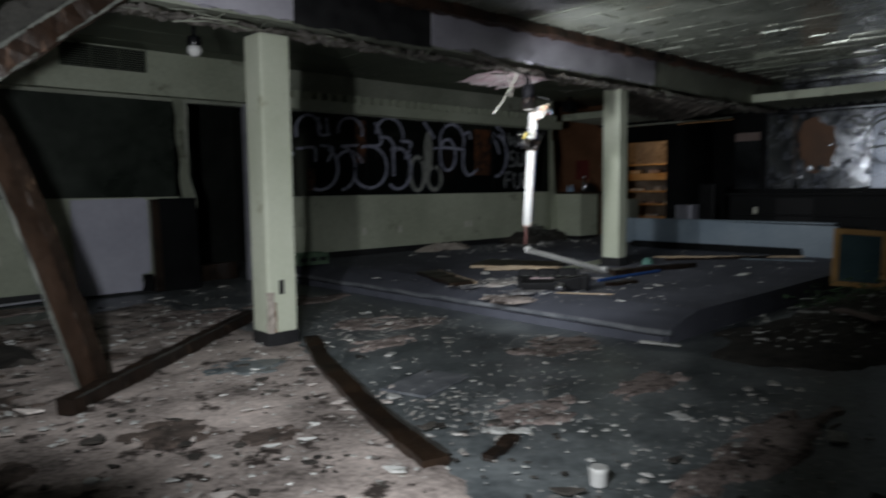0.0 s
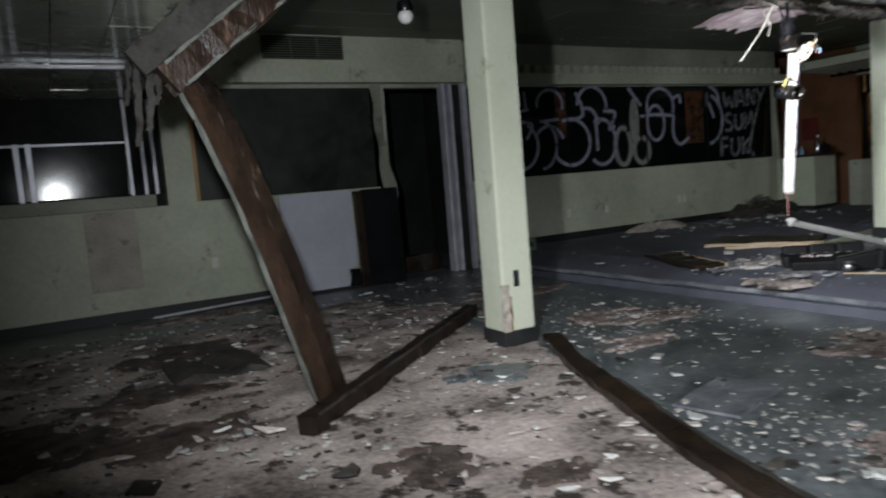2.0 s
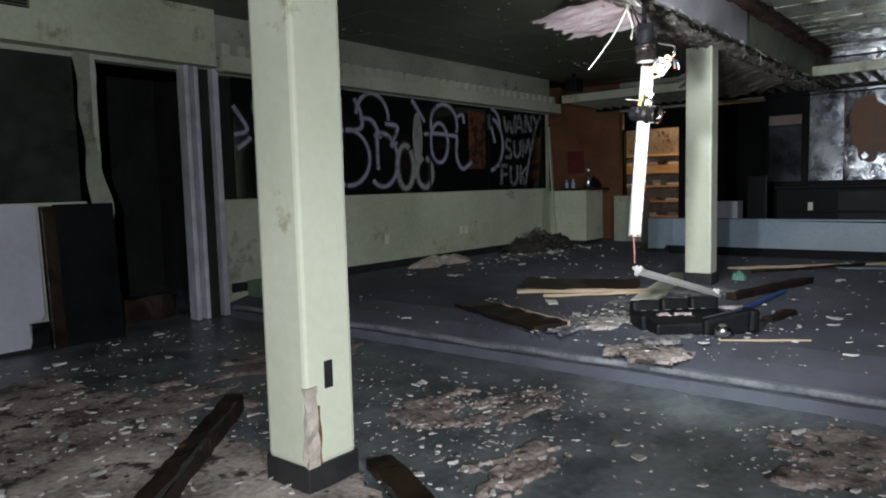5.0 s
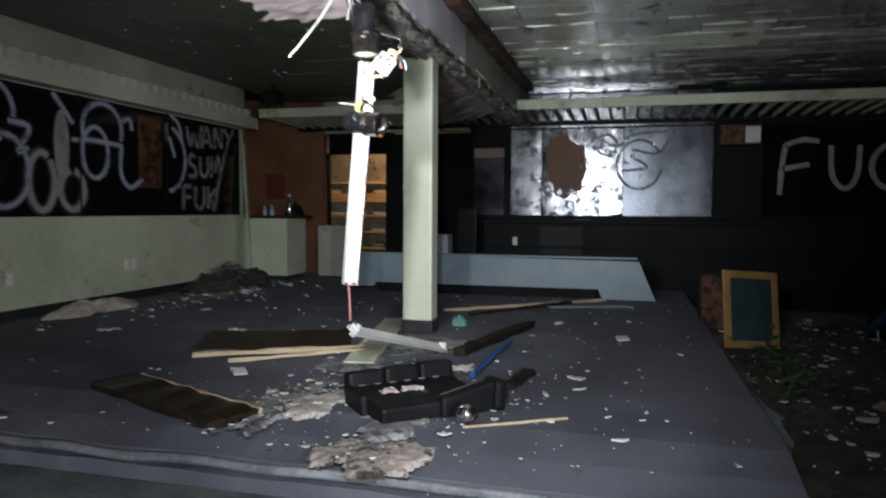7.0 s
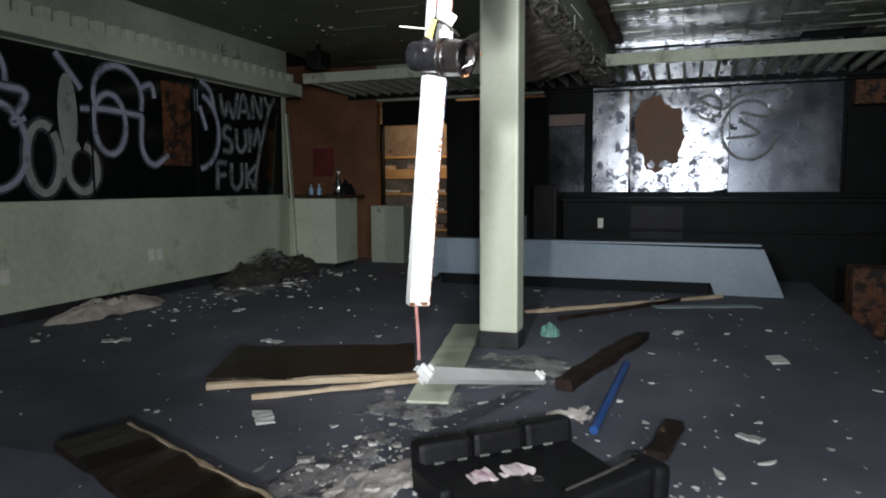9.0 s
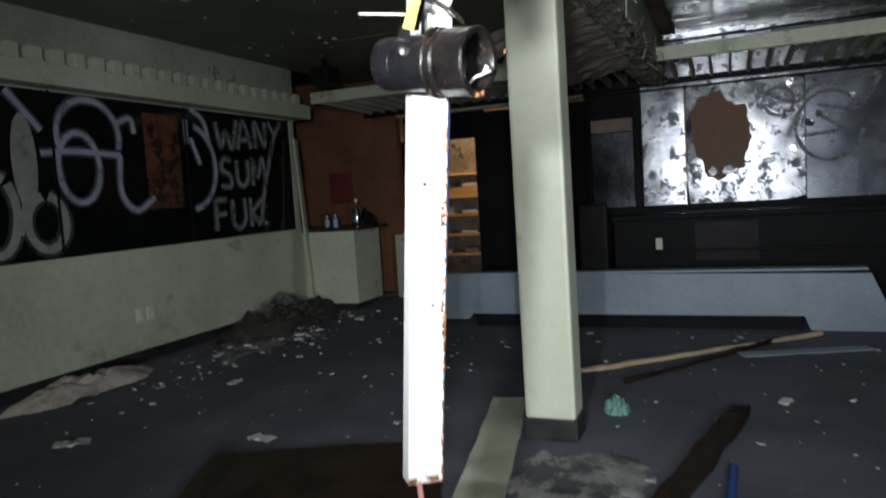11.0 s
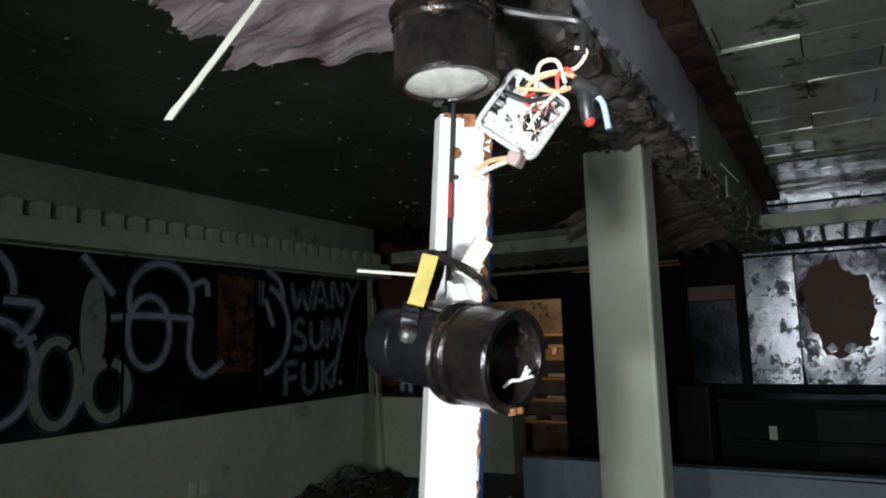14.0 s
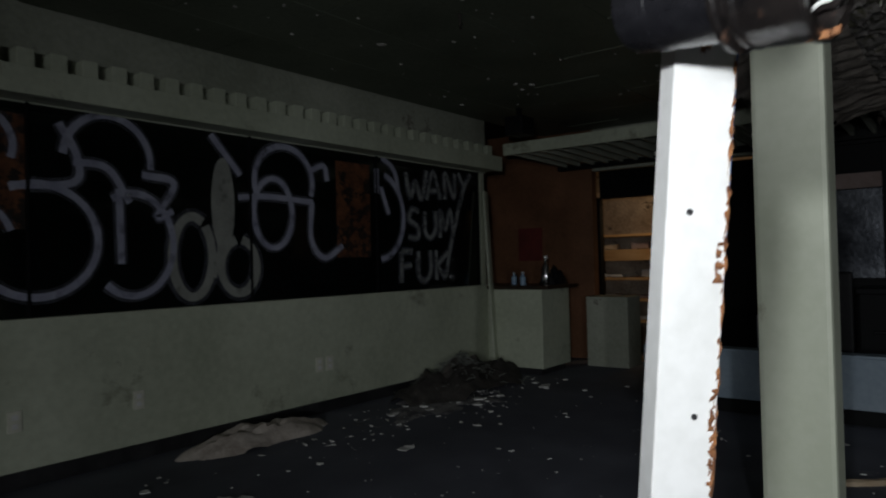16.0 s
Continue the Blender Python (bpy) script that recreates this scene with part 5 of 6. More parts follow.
for y in (4.75,):
    child("switch_plate", box((11.34, y, 0.72), (11.349, y + 0.06, 0.84)), M_IVORY, bar_c)
tagged(part("white_box", box((10.75, 5.55, Z), (11.0, 5.85, 0.88), bevel=0.01), M_WHITEPANEL, None, "upright white box beside the black chair"), category="box")
bc = thing("black_chair", "tall black chair back standing behind the blue panel", "chair", (10.75, 5.3, Z))
part("back", box((-0.03, -0.13, 0.35), (0.03, 0.13, 1.02), bevel=0.02), M_BLACK, bc)
part("seat", box((-0.02, -0.2, 0.30), (0.40, 0.2, 0.36), bevel=0.02), M_BLACK, bc)
for x in (0.0, 0.36):
    for y in (-0.17, 0.17):
        part("leg", box((x - 0.015, y - 0.015, 0), (x + 0.015, y + 0.015, 0.30)), M_BLACK, bc)


def bottle(x, y, z, h, r, material, label):
    t = thing("bottle", label, "bottle", (x, y, z), "bottles on the counter")
    bd = part("body", lathe([(r * 0.9, 0), (r, 0.01), (r, h * 0.6), (r * 0.4, h * 0.75), (r * 0.36, h * 0.92)], sides=16), material, t, "", True)
    part("cap", lathe([(r * 0.42, h * 0.92), (r * 0.42, h)], sides=12), M_WHITEMETAL, bd)
    return t


bottle(11.2, 8.0, 1.10, 0.30, 0.045, M_STEEL, "shiny bottle on the counter")
bottle(11.35, 8.02, 1.10, 0.16, 0.035, M_PALEBLUE, "small pale bottle on the counter")
bottle(11.15, 8.25, 1.10, 0.14, 0.03, M_PALEBLUE, "small pale bottle on the counter")
bottle(11.3, 8.45, 1.10, 0.13, 0.03, M_PALEBLUE, "small pale bottle on the counter")
lump("black_bag", 11.35, 8.0, 1.10, 0.16, 0.14, 0.22, M_BLACK, "black rubbish bag on the counter", "bag", 9)
tagged(part("grey_cupboard", box((11.75, 7.35, Z), (12.1, 7.82, 0.95), bevel=0.01), M_WALL_UP, None, "grey stained low cupboard by the passage"), category="cupboard")
tagged(part("black_speaker", box((10.54, 7.85, 2.58), (10.78, 8.05, 2.76), bevel=0.015), M_BLACK, None, "small black loudspeaker under the ceiling"), category="loudspeaker")
tagged(part("speaker_bracket", box((10.64, 7.93, 2.761), (10.68, 7.97, 2.85)), M_BLACK, None, "black bracket holding the loudspeaker"), category="bracket")

cb = thing("chalkboard", "small oak-framed blue chalkboard propped against the platform edge", "chalkboard", (8.1, 2.35, 0.0))
cbm = between((8.42, 2.18, 0.16), (8.42, 2.18, 1.0), (-0.82, -0.3, 0))
FW, FH = 0.26, 0.62
part("slate", box((-FW + 0.04, -0.008, 0.04), (FW - 0.04, 0.008, FH - 0.04)), M_CHALK, cb)
for a, b in (((-FW, -0.015, 0), (-FW + 0.06, 0.015, FH)), ((FW - 0.06, -0.015, 0), (FW, 0.015, FH)), ((-FW + 0.061, -0.014, 0), (FW - 0.061, 0.014, 0.06)), ((-FW + 0.061, -0.014, FH - 0.06), (FW - 0.061, 0.014, FH))):
    part("rail", box(a, b, bevel=0.006), M_OAK, cb, "worn oak frame")
cb.matrix_world = Matrix.Translation((8.15, 2.34, 0.10)) @ Matrix.Rotation(radians(-58), 4, "Z") @ Matrix.Rotation(radians(-10), 4, "X") @ Matrix.Rotation(radians(4), 4, "Y")
# plain box added in place of a brownish pile
tagged(part("pile_box", box((9.6, 2.0, 0.0), (9.9, 2.6, 0.55), bevel=0.02), M_RUSTPANEL, None, "brown box standing in for a pile beside the platform"), category="carton")
ff = thing("folded_furniture", "dark toppled chair with pale round feet among rubbish", "chair", (8.6, 1.0, 0))
part("seat", box((-0.3, -0.3, 0.25), (0.3, 0.3, 0.33), Matrix.Rotation(radians(25), 4, "Y"), 0.03), M_BLUEPLASTIC, ff)
part("back", box((0.25, -0.3, 0.1), (0.32, 0.3, 0.6), bevel=0.02), M_BLACK, ff)
for x, y in ((-0.25, -0.25), (-0.25, 0.25), (0.2, -0.25), (0.2, 0.25)):
    part("leg", tube([(x, y, 0.25), (x - 0.05, y, 0.0)], 0.014), M_STEEL, ff)
part("foot", lathe([(0.01, 0), (0.07, 0.005), (0.075, 0.03), (0.05, 0.045)], Matrix.Translation((-0.35, 0.1, 0.30)) @ Matrix.Rotation(radians(70), 4, "Y"), 20), M_PAPERWHITE, ff, "pale round plastic foot", True)
lump("rubbish_mound", 7.6, 1.55, 0, 2.6, 0.95, 0.16, M_DIRT, "dark rubbish along the platform edge", "heap", 11)
lump("rubbish_mound", 5.75, 1.95, 0, 1.15, 0.62, 0.07, M_DIRT, "dark rubbish along the platform edge", "heap", 17)
leaf = bmesh.new()
rnd = random.Random(33)
for k in range(300):
    p = Vector((rnd.uniform(6.6, 8.3), 2.25 + rnd.gauss(0, 0.16), 0.08 + abs(rnd.gauss(0, 0.07))))
    a, s = rnd.uniform(0, 6.28), rnd.uniform(0.015, 0.05)
    u = Vector((math.cos(a), math.sin(a), rnd.uniform(-0.5, 0.5))) * s
    w = Vector((-math.sin(a), math.cos(a), rnd.uniform(-0.4, 0.4))) * s * 0.45
    vs = [leaf.verts.new(p + q) for q in (-u, w, u, -w)]
    leaf.faces.new(vs)
tagged(part("plant_growth", leaf, M_LEAF, None, "low green plants growing by the platform edge"), category="plants", kind="stuff")

# ---- the hanging light fixture ----
fxt = thing("hanging_fixture", "white rusting light channel hanging upright from the beam", "light fixture", (5.566, 4.667, 1.59))
AX = (fx - fb).normalized()
FACE = Vector((-0.74, -0.67, 0.0))
CH = between(fb, fx, FACE)
LEN = (fx - fb).length
W2 = 0.038
child("channel", placed(add_box(add_box(box((-W2, 0.018, 0), (W2, 0.021, LEN), bevel=0.001), (-W2, -0.022, 0), (-W2 + 0.003, 0.0179, LEN)), (W2 - 0.003, -0.022, 0), (W2, 0.0179, LEN)), CH), M_WHITEMETAL, fxt)
child("back_plate", placed(box((-W2 + 0.004, -0.0215, 0.01), (W2 - 0.004, -0.019, LEN - 0.01)), CH), M_WHITEMETAL, fxt)
child("rust_edge", placed(ragged_box((-W2 - 0.0004, 0.0185, 0.0), (-W2 + 0.0026, 0.0216, LEN), 0.009, 0.0024, 81), CH), M_RUST, fxt, "flaking rust on the edge")
child("rust_edge", placed(ragged_box((-W2, 0.0185, LEN - 0.005), (W2, 0.0216, LEN + 0.0005), 0.008, 0.003, 82), CH), M_RUST, fxt, "flaking rust on the edge")
child("rust_edge", placed(ragged_box((-W2, 0.0182, -0.001), (W2, 0.0222, 0.012), 0.02, 0.003, 83), CH), M_RUST, fxt, "flaking rust on the edge")
for k, (x0, x1, z0, z1) in enumerate(((-W2, -W2 + 0.010, LEN - 0.075, LEN), (-0.012, 0.004, LEN - 0.014, LEN), (-W2, -W2 + 0.006, LEN - 0.30, LEN - 0.18), (-W2, -W2 + 0.008, 0.30, 0.42), (-W2 + 0.004, -W2 + 0.012, 0.55, 0.60), (-0.004, 0.006, LEN - 0.36, LEN - 0.33))):
    child("rust_streak", placed(ragged_box((x0, 0.0205, z0), (x1, 0.0218, z1), 0.007, 0.0035, 320 + k), CH), M_RUST, fxt, "orange rust streak")
child("knockout", placed(lathe([(0.0075, 0.0), (0.0085, 0.0012), (0.0065, 0.0018), (0.001, 0.0014)], sides=18), CH @ Matrix.Translation((0.014, 0.0208, LEN - 0.055)) @ Matrix.Rotation(radians(-90), 4, "X")), M_RUST, fxt, "rusted round knockout", True)
for z, x in ((LEN - 0.09, 0.012), (LEN - 0.20, -0.008), (LEN - 0.55, 0.01), (LEN - 0.80, -0.01)):
    child("screw_hole", placed(lathe([(0.004, 0.0), (0.004, 0.002)], sides=10), CH @ Matrix.Translation((x, 0.0206, z)) @ Matrix.Rotation(radians(-90), 4, "X")), M_BASE, fxt)
child("rod", tube([CH @ Vector((0.022, 0.027, LEN + 0.02)), CH @ Vector((0.020, 0.028, LEN - 0.26))], 0.0032), M_BLACKWIRE, fxt, "thin black rod")
child("red_sleeve", tube([CH @ Vector((0.021, 0.0275, LEN - 0.10)), CH @ Vector((0.0205, 0.028, LEN - 0.15))], 0.0036), M_DARKRED, fxt, "red sleeve")
child("blue_wire", tube([CH @ Vector((-0.047, -0.01, LEN - 0.02)), CH @ Vector((-0.049, -0.008, LEN - 0.3)), CH @ Vector((-0.047, -0.01, LEN - 0.7)), CH @ Vector((-0.046, -0.012, 0.05))], 0.0055), M_BLUEWIRE, fxt, "blue wire")
child("red_wire", tube(smooth_line([fb + Vector((-0.02, 0.0, 0.01)), fb + Vector((-0.025, -0.01, -0.10)), (5.61, 4.75, 0.60)]), 0.0065), M_PINKWIRE, fxt, "pinkish red wire")
child("hanger_wire", tube(smooth_line([fx + Vector((0, 0.02, -0.02)), fx + Vector((0.02, 0.09, 0.22)), fx + Vector((0.05, 0.16, 0.46))]), 0.006), M_BLACKWIRE, fxt, "black wire up to the beam")


def can(name, back, rim, r, label, group):
    """A black spotlight can from its closed back to its open rim."""
    back, rim = Vector(back), Vector(rim)
    t = thing(name, label, "spotlight", back, group)
    n = (rim - back).length
    m = Matrix.Translation(-back) @ between(back, rim, (0.1, 0.2, 1))
    part("body", lathe([(r * 0.80, -0.004), (r * 0.95, 0.0), (r, 0.008), (r, n * 0.16), (r * 1.02, n * 0.165), (r * 1.02, n * 0.20), (r, n * 0.205), (r, n * 0.64)], m, 48), M_CAN, t, "", True)
    rim_ob = part("rim", lathe([(r * 1.01, n * 0.555), (r * 1.16, n * 0.56), (r * 1.25, n * 0.575), (r * 1.26, n * 0.60), (r * 1.22, n * 0.615), (r * 1.11, n * 0.625), (r * 1.11, n * 0.645), (r * 1.19, n * 0.655), (r * 1.21, n * 0.675), (r * 1.17, n * 0.69), (r * 1.16, n * 0.70), (r * 1.19, n * 0.72), (r * 1.18, n * 0.93), (r * 1.21, n * 0.95), (r * 1.22, n * 0.985), (r * 1.17, n), (r * 0.98, n * 0.995), (r * 0.93, n * 0.97), (r * 0.94, n * 0.93), (r * 0.90, n * 0.30), (r * 0.02, n * 0.28)], m, 56), M_CANRUST, t, "rusted ribbed rim", True)
    rnd_ = random.Random(int(n * 1000))
    for v in rim_ob.data.vertices:
        v.co += Vector((rnd_.uniform(-1, 1), rnd_.uniform(-1, 1), rnd_.uniform(-1, 1))) * 0.0007
    return t, m, n, rim_ob


can2, m2, n2, rim2 = can("spotlight", (5.545, 4.735, 1.650), (5.500, 4.535, 1.622), 0.050, "empty black spotlight can with a rusted rim on the hanging channel", "black spotlight cans")
part("inner_socket", lathe([(0.012, n2 * 0.3), (0.02, n2 * 0.32), (0.02, n2 * 0.58), (0.014, n2 * 0.6)], m2, 20), M_CAVITY, rim2)
for a in (40, 165, 285):
    part("clip", placed(box((-0.006, 0.034, n2 * 0.86), (0.006, 0.048, n2 * 0.885)), m2 @ Matrix.Rotation(radians(a), 4, "Z")), M_CANRUST, rim2, "bent metal clip")
B2 = Vector((5.545, 4.735, 1.650))
part("foil_scrap", tube(smooth_line([Vector(p) - B2 for p in ((5.520, 4.562, 1.592), (5.512, 4.548, 1.600), (5.508, 4.534, 1.602), (5.506, 4.522, 1.613))]), 0.0022), M_PAPERWHITE, rim2, "silver scrap of twisted wire")
part("foil_scrap", tube([Vector(p) - B2 for p in ((5.508, 4.534, 1.602), (5.506, 4.518, 1.606))], 0.0018), M_PAPERWHITE, rim2, "silver scrap of twisted wire")
part("foil_scrap", tube([Vector(p) - B2 for p in ((5.508, 4.534, 1.602), (5.508, 4.526, 1.617))], 0.0016), M_PAPERWHITE, rim2, "silver scrap of twisted wire")
for k, (p, w) in enumerate((((5.500, 4.542, 1.567), 0.005), ((5.501, 4.551, 1.567), 0.004), ((5.499, 4.532, 1.569), 0.0035), ((5.502, 4.489, 1.634), 0.003))):
    part("rust_crust", placed(ragged_box((-w, -w, -0.004), (w, w, 0.003), 0.003, 0.0012, 300 + k), Matrix.Translation(Vector(p) - B2)), M_RUST, rim2, "crumbling orange rust")
for k in (0, 1, 2):
    part("inner_rib", lathe([(0.0460, n2 * (0.45 + 0.13 * k)), (0.0425, n2 * (0.46 + 0.13 * k)), (0.0460, n2 * (0.47 + 0.13 * k))], m2, 32), M_CANRUST, rim2, "", True)
can1, m1, n1, rim1 = can("spotlight", (5.552, 4.650, 2.235), (5.547, 4.641, 1.985), 0.058, "black spotlight can with a pale lens hanging under the beam", "black spotlight cans")
lens1 = part("lens", lathe([(0.0585, n1 * 0.94), (0.059, n1 * 0.975), (0.052, n1 * 0.99), (0.03, n1 * 1.01), (0.004, n1 * 1.018)], m1, 40), M_LENS, can1, "pale frosted lens", True)
part("lens_clip", placed(box((-0.007, -0.062, n1 * 0.88), (0.007, -0.040, n1 * 1.02)), m1 @ Matrix.Rotation(radians(200), 4, "Z")), M_CANRUST, lens1, "rusty clip")
part("thumb_screw", placed(lathe([(0.004, 0.05), (0.005, 0.066), (0.012, 0.068), (0.013, 0.078), (0.008, 0.084)], sides=16), m1 @ Matrix.Translation((0, 0, n1 * 0.55)) @ Matrix.Rotation(radians(90), 4, "X") @ Matrix.Rotation(radians(200), 4, "Y")), M_CAN, rim1, "black thumb screw", True)
part("stem", tube([Vector((0, 0, 0)), Vector((0.004, 0.01, 0.14))], 0.016), M_CAN, can1)

yoke = thing("spotlight_yoke", "bent black metal yoke with a yellow tag over the spotlight", "bracket", (5.54, 4.66, 1.70))
child("strap", bent_plank([(5.497, 4.668, 1.655), (5.500, 4.664, 1.70), (5.512, 4.655, 1.754), (5.520, 4.630, 1.746), (5.528, 4.600, 1.728), (5.532, 4.572, 1.702)], 0.017, 0.003, (0.62, 0.33, 0.70), 91, 0.001), M_CANRUST, yoke)
child("tag", bent_plank([(5.507, 4.649, 1.755), (5.497, 4.654, 1.725), (5.484, 4.659, 1.692)], 0.020, 0.002, (0.45, -0.80, -0.25), 92, 0.0005), M_YELLOW, yoke, "yellow strip of tape")
child("arm_plate", bent_plank([(5.490, 4.668, 1.697), (5.484, 4.668, 1.675), (5.481, 4.668, 1.648)], 0.021, 0.003, (0.45, -0.80, -0.25), 96, 0.001), M_CAN, yoke)
child("pivot", lathe([(0.012, 0.0), (0.012, 0.006), (0.006, 0.008)], along((5.481, 4.667, 1.658), (5.44, 4.645, 1.658)), 16), M_CANRUST, yoke, "worn pivot screw", True)
child("stay", bent_plank([(5.552, 4.655, 1.765), (5.545, 4.66, 1.735), (5.53, 4.665, 1.70)], 0.012, 0.004, (0.5, -0.86, 0), 93, 0.001), M_CAN, yoke)
tagged(part("wire_connector", placed(box((-0.012, -0.008, 0), (0.012, 0.008, 0.055), bevel=0.003), between((5.540, 4.622, 1.728), (5.555, 4.594, 1.778), FACE)), M_IVORY, None, "ivory plastic wire connector on the channel"), category="connector")
tagged(part("metal_lip", placed(ragged_box((-0.022, 0.0, 0), (0.022, 0.008, 0.020), 0.008, 0.003, 94), between((5.535, 4.620, 1.698), (5.537, 4.618, 1.735), FACE)), M_WHITEMETAL, None, "torn white metal lip above the spotlight"), category="bracket")
tagged(part("thin_stick", tube([(5.528, 4.777, 1.746), (5.545, 4.690, 1.735)], 0.0024), M_IVORY, None, "thin pale stick caught behind the yoke"), category="stick")
tagged(part("thin_stick", bent_plank([(5.38, 4.984, 1.957), (5.405, 4.92, 2.04), (5.45, 4.82, 2.19), (5.49, 4.74, 2.36)], 0.011, 0.005, (0.5, -0.86, 0.0), 95, 0.001), M_IVORY, None, "thin pale lath hanging from the beam"), category="stick")

plate = thing("junction_plate", "square metal junction box cover dangling by its wires", "electrical box", (5.636, 4.57, 1.955))
pm = Matrix((Vector((0.033 + 0.03, -0.114, 0.008)).normalized(), Vector((0, 0, 1)), Vector((-0.87, -0.48, 0.1)).normalized())).transposed().to_4x4()
pm = Matrix.Rotation(0, 4, "Z") @ pm @ Matrix.Rotation(radians(-38), 4, "Z")
HP = 0.046
part("cover", placed(box((-HP, -HP, -0.002), (HP, HP, 0.001), bevel=0.0008), pm), M_PLATE, plate)
rim_line = []
for cx, cy, a0 in ((1, 1, 0), (-1, 1, 90), (-1, -1, 180), (1, -1, 270)):
    rim_line += [Vector((cx * (HP - 0.010) + 0.011 * math.cos(radians(a0 + 22.5 * k)), cy * (HP - 0.010) + 0.011 * math.sin(radians(a0 + 22.5 * k)), 0.006)) for k in range(5)]
rim_line.append(rim_line[0].copy())
part("lip", tube([pm @ p for p in rim_line], 0.0042, sides=8), M_PLATE, plate, "", True)
for x, y in ((-0.004, -0.022), (-0.018, -0.012), (-0.004, -0.004)):
    part("hole", placed(lathe([(0.0022, 0.001), (0.0022, 0.0022)], sides=10), pm @ Matrix.Translation((x, y, 0))), M_BASE, plate)
part("screw", placed(lathe([(0.006, 0.001), (0.006, 0.005), (0.003, 0.006)], sides=14), pm @ Matrix.Translation((-0.032, 0.034, 0))), M_ALU, plate, "", True)
part("clamp", placed(box((-0.013, -0.010, -0.010), (0.013, 0.010, 0.010), bevel=0.005), Matrix.Translation(Vector((5.622, 4.577, 1.891)) - plate.location) @ Matrix.Rotation(radians(30), 4, "X")), M_PINKBOX, plate, "rusty cable clamp")
rnd = random.Random(21)
ins = pm.inverted()


def wire(points, radius, material, label=""):
    return child("wire", tube(smooth_line(points, 8), radius, sides=7), material, plate, label, True)


wire([(5.632, 4.559, 2.005), (5.644, 4.532, 2.012), (5.664, 4.500, 2.018), (5.668, 4.484, 2.040), (5.660, 4.498, 2.046)], 0.0028, M_CREAMWIRE)
wire([(5.655, 4.512, 1.992), (5.640, 4.540, 1.965), (5.636, 4.566, 1.93), (5.634, 4.588, 1.90)], 0.0028, M_CREAMWIRE)
wire([(5.655, 4.512, 1.996), (5.645, 4.520, 2.026), (5.634, 4.540, 2.022), (5.634, 4.548, 1.99)], 0.0030, M_CREAMWIRE)
wire([(5.668, 4.495, 2.004), (5.648, 4.522, 2.010), (5.630, 4.552, 1.998), (5.628, 4.562, 1.982)], 0.0030, M_ORANGEWIRE)
wire([(5.668, 4.498, 1.998), (5.652, 4.516, 1.985), (5.636, 4.545, 1.988), (5.622, 4.572, 1.99)], 0.0030, M_ORANGEWIRE)
wire([(5.666, 4.500, 2.0), (5.656, 4.508, 2.016), (5.648, 4.520, 2.006), (5.650, 4.522, 1.985)], 0.0032, M_REDWIRE)
wire([(5.640, 4.552, 1.985), (5.626, 4.565, 1.975), (5.640, 4.552, 1.962), (5.654, 4.535, 1.97)], 0.0022, M_REDWIRE)
wire([(5.615, 4.585, 1.985), (5.632, 4.556, 1.972), (5.650, 4.530, 1.978), (5.664, 4.512, 1.962)], 0.0045, M_BLACKWIRE)
wire([(5.660, 4.515, 1.975), (5.645, 4.545, 1.950), (5.640, 4.560, 1.918)], 0.0026, M_BLACKWIRE)
wire([(5.634, 4.588, 1.898), (5.612, 4.610, 1.892), (5.600, 4.628, 1.880)], 0.0034, M_ORANGEWIRE)
wire([(5.636, 4.584, 1.896), (5.614, 4.606, 1.884), (5.598, 4.632, 1.870)], 0.0034, M_CREAMWIRE)
wire([(5.674, 4.492, 1.985), (5.684, 4.472, 1.972), (5.684, 4.464, 1.93)], 0.0042, M_PALEBLUE, "pale blue wire end")
for k in range(9):
    a, c = rnd.uniform(0, 6.28), rnd.uniform(0, 6.28)
    pts = [plate.location + pm @ Vector((0.020 + 0.014 * math.cos(a + 0.9 * q) + rnd.gauss(0, 0.005), 0.008 + 0.026 * math.sin(c + 0.7 * q) + rnd.gauss(0, 0.004), 0.007 + 0.006 * rnd.random())) for q in range(5)]
    wire(pts, rnd.uniform(0.0007, 0.0013), (M_CREAMWIRE, M_DIRT, M_PINKWIRE, M_CANRUST, M_CREAMWIRE)[k % 5])
for a, b in (((-HP, -0.02, 0.002), (-HP + 0.014, 0.036, 0.006)), ((-0.030, HP - 0.016, 0.002), (0.022, HP - 0.003, 0.007)), ((0.012, -0.012, 0.002), (0.034, 0.022, 0.005))):
    part("grime", placed(ragged_box(a, b, 0.006, 0.003, 88), pm), M_CANRUST, plate, "dark crusted grime")
child("wire_nut", lathe([(0.008, 0), (0.012, 0.004), (0.011, 0.034), (0.006, 0.042)], along((5.660, 4.505, 1.998), (5.690, 4.462, 1.975)), 16), M_BLACKWIRE, plate, "black wire nut", True)
child("wire_nut", lathe([(0.009, 0), (0.011, 0.004), (0.010, 0.040), (0.006, 0.046)], along((5.672, 4.492, 1.985), (5.676, 4.488, 1.93)), 16), M_BLACKWIRE, plate, "black wire nut", True)
child("wire_nut", lathe([(0.004, 0), (0.008, 0.003), (0.008, 0.012), (0.004, 0.017)], along((5.674, 4.488, 1.952), (5.674, 4.486, 1.93)), 16), M_REDWIRE, plate, "red wire nut", True)
tagged(part("black_cable", tube(smooth_line([(5.665, 4.490, 2.035), (5.672, 4.492, 2.085), (5.650, 4.555, 2.105), (5.630, 4.610, 2.125), (5.622, 4.66, 2.17), (5.60, 4.72, 2.28), (5.58, 4.76, 2.40)], 8), 0.0065), M_BLACKWIRE, None, "black cable looping down from the beam", True), category="cable")


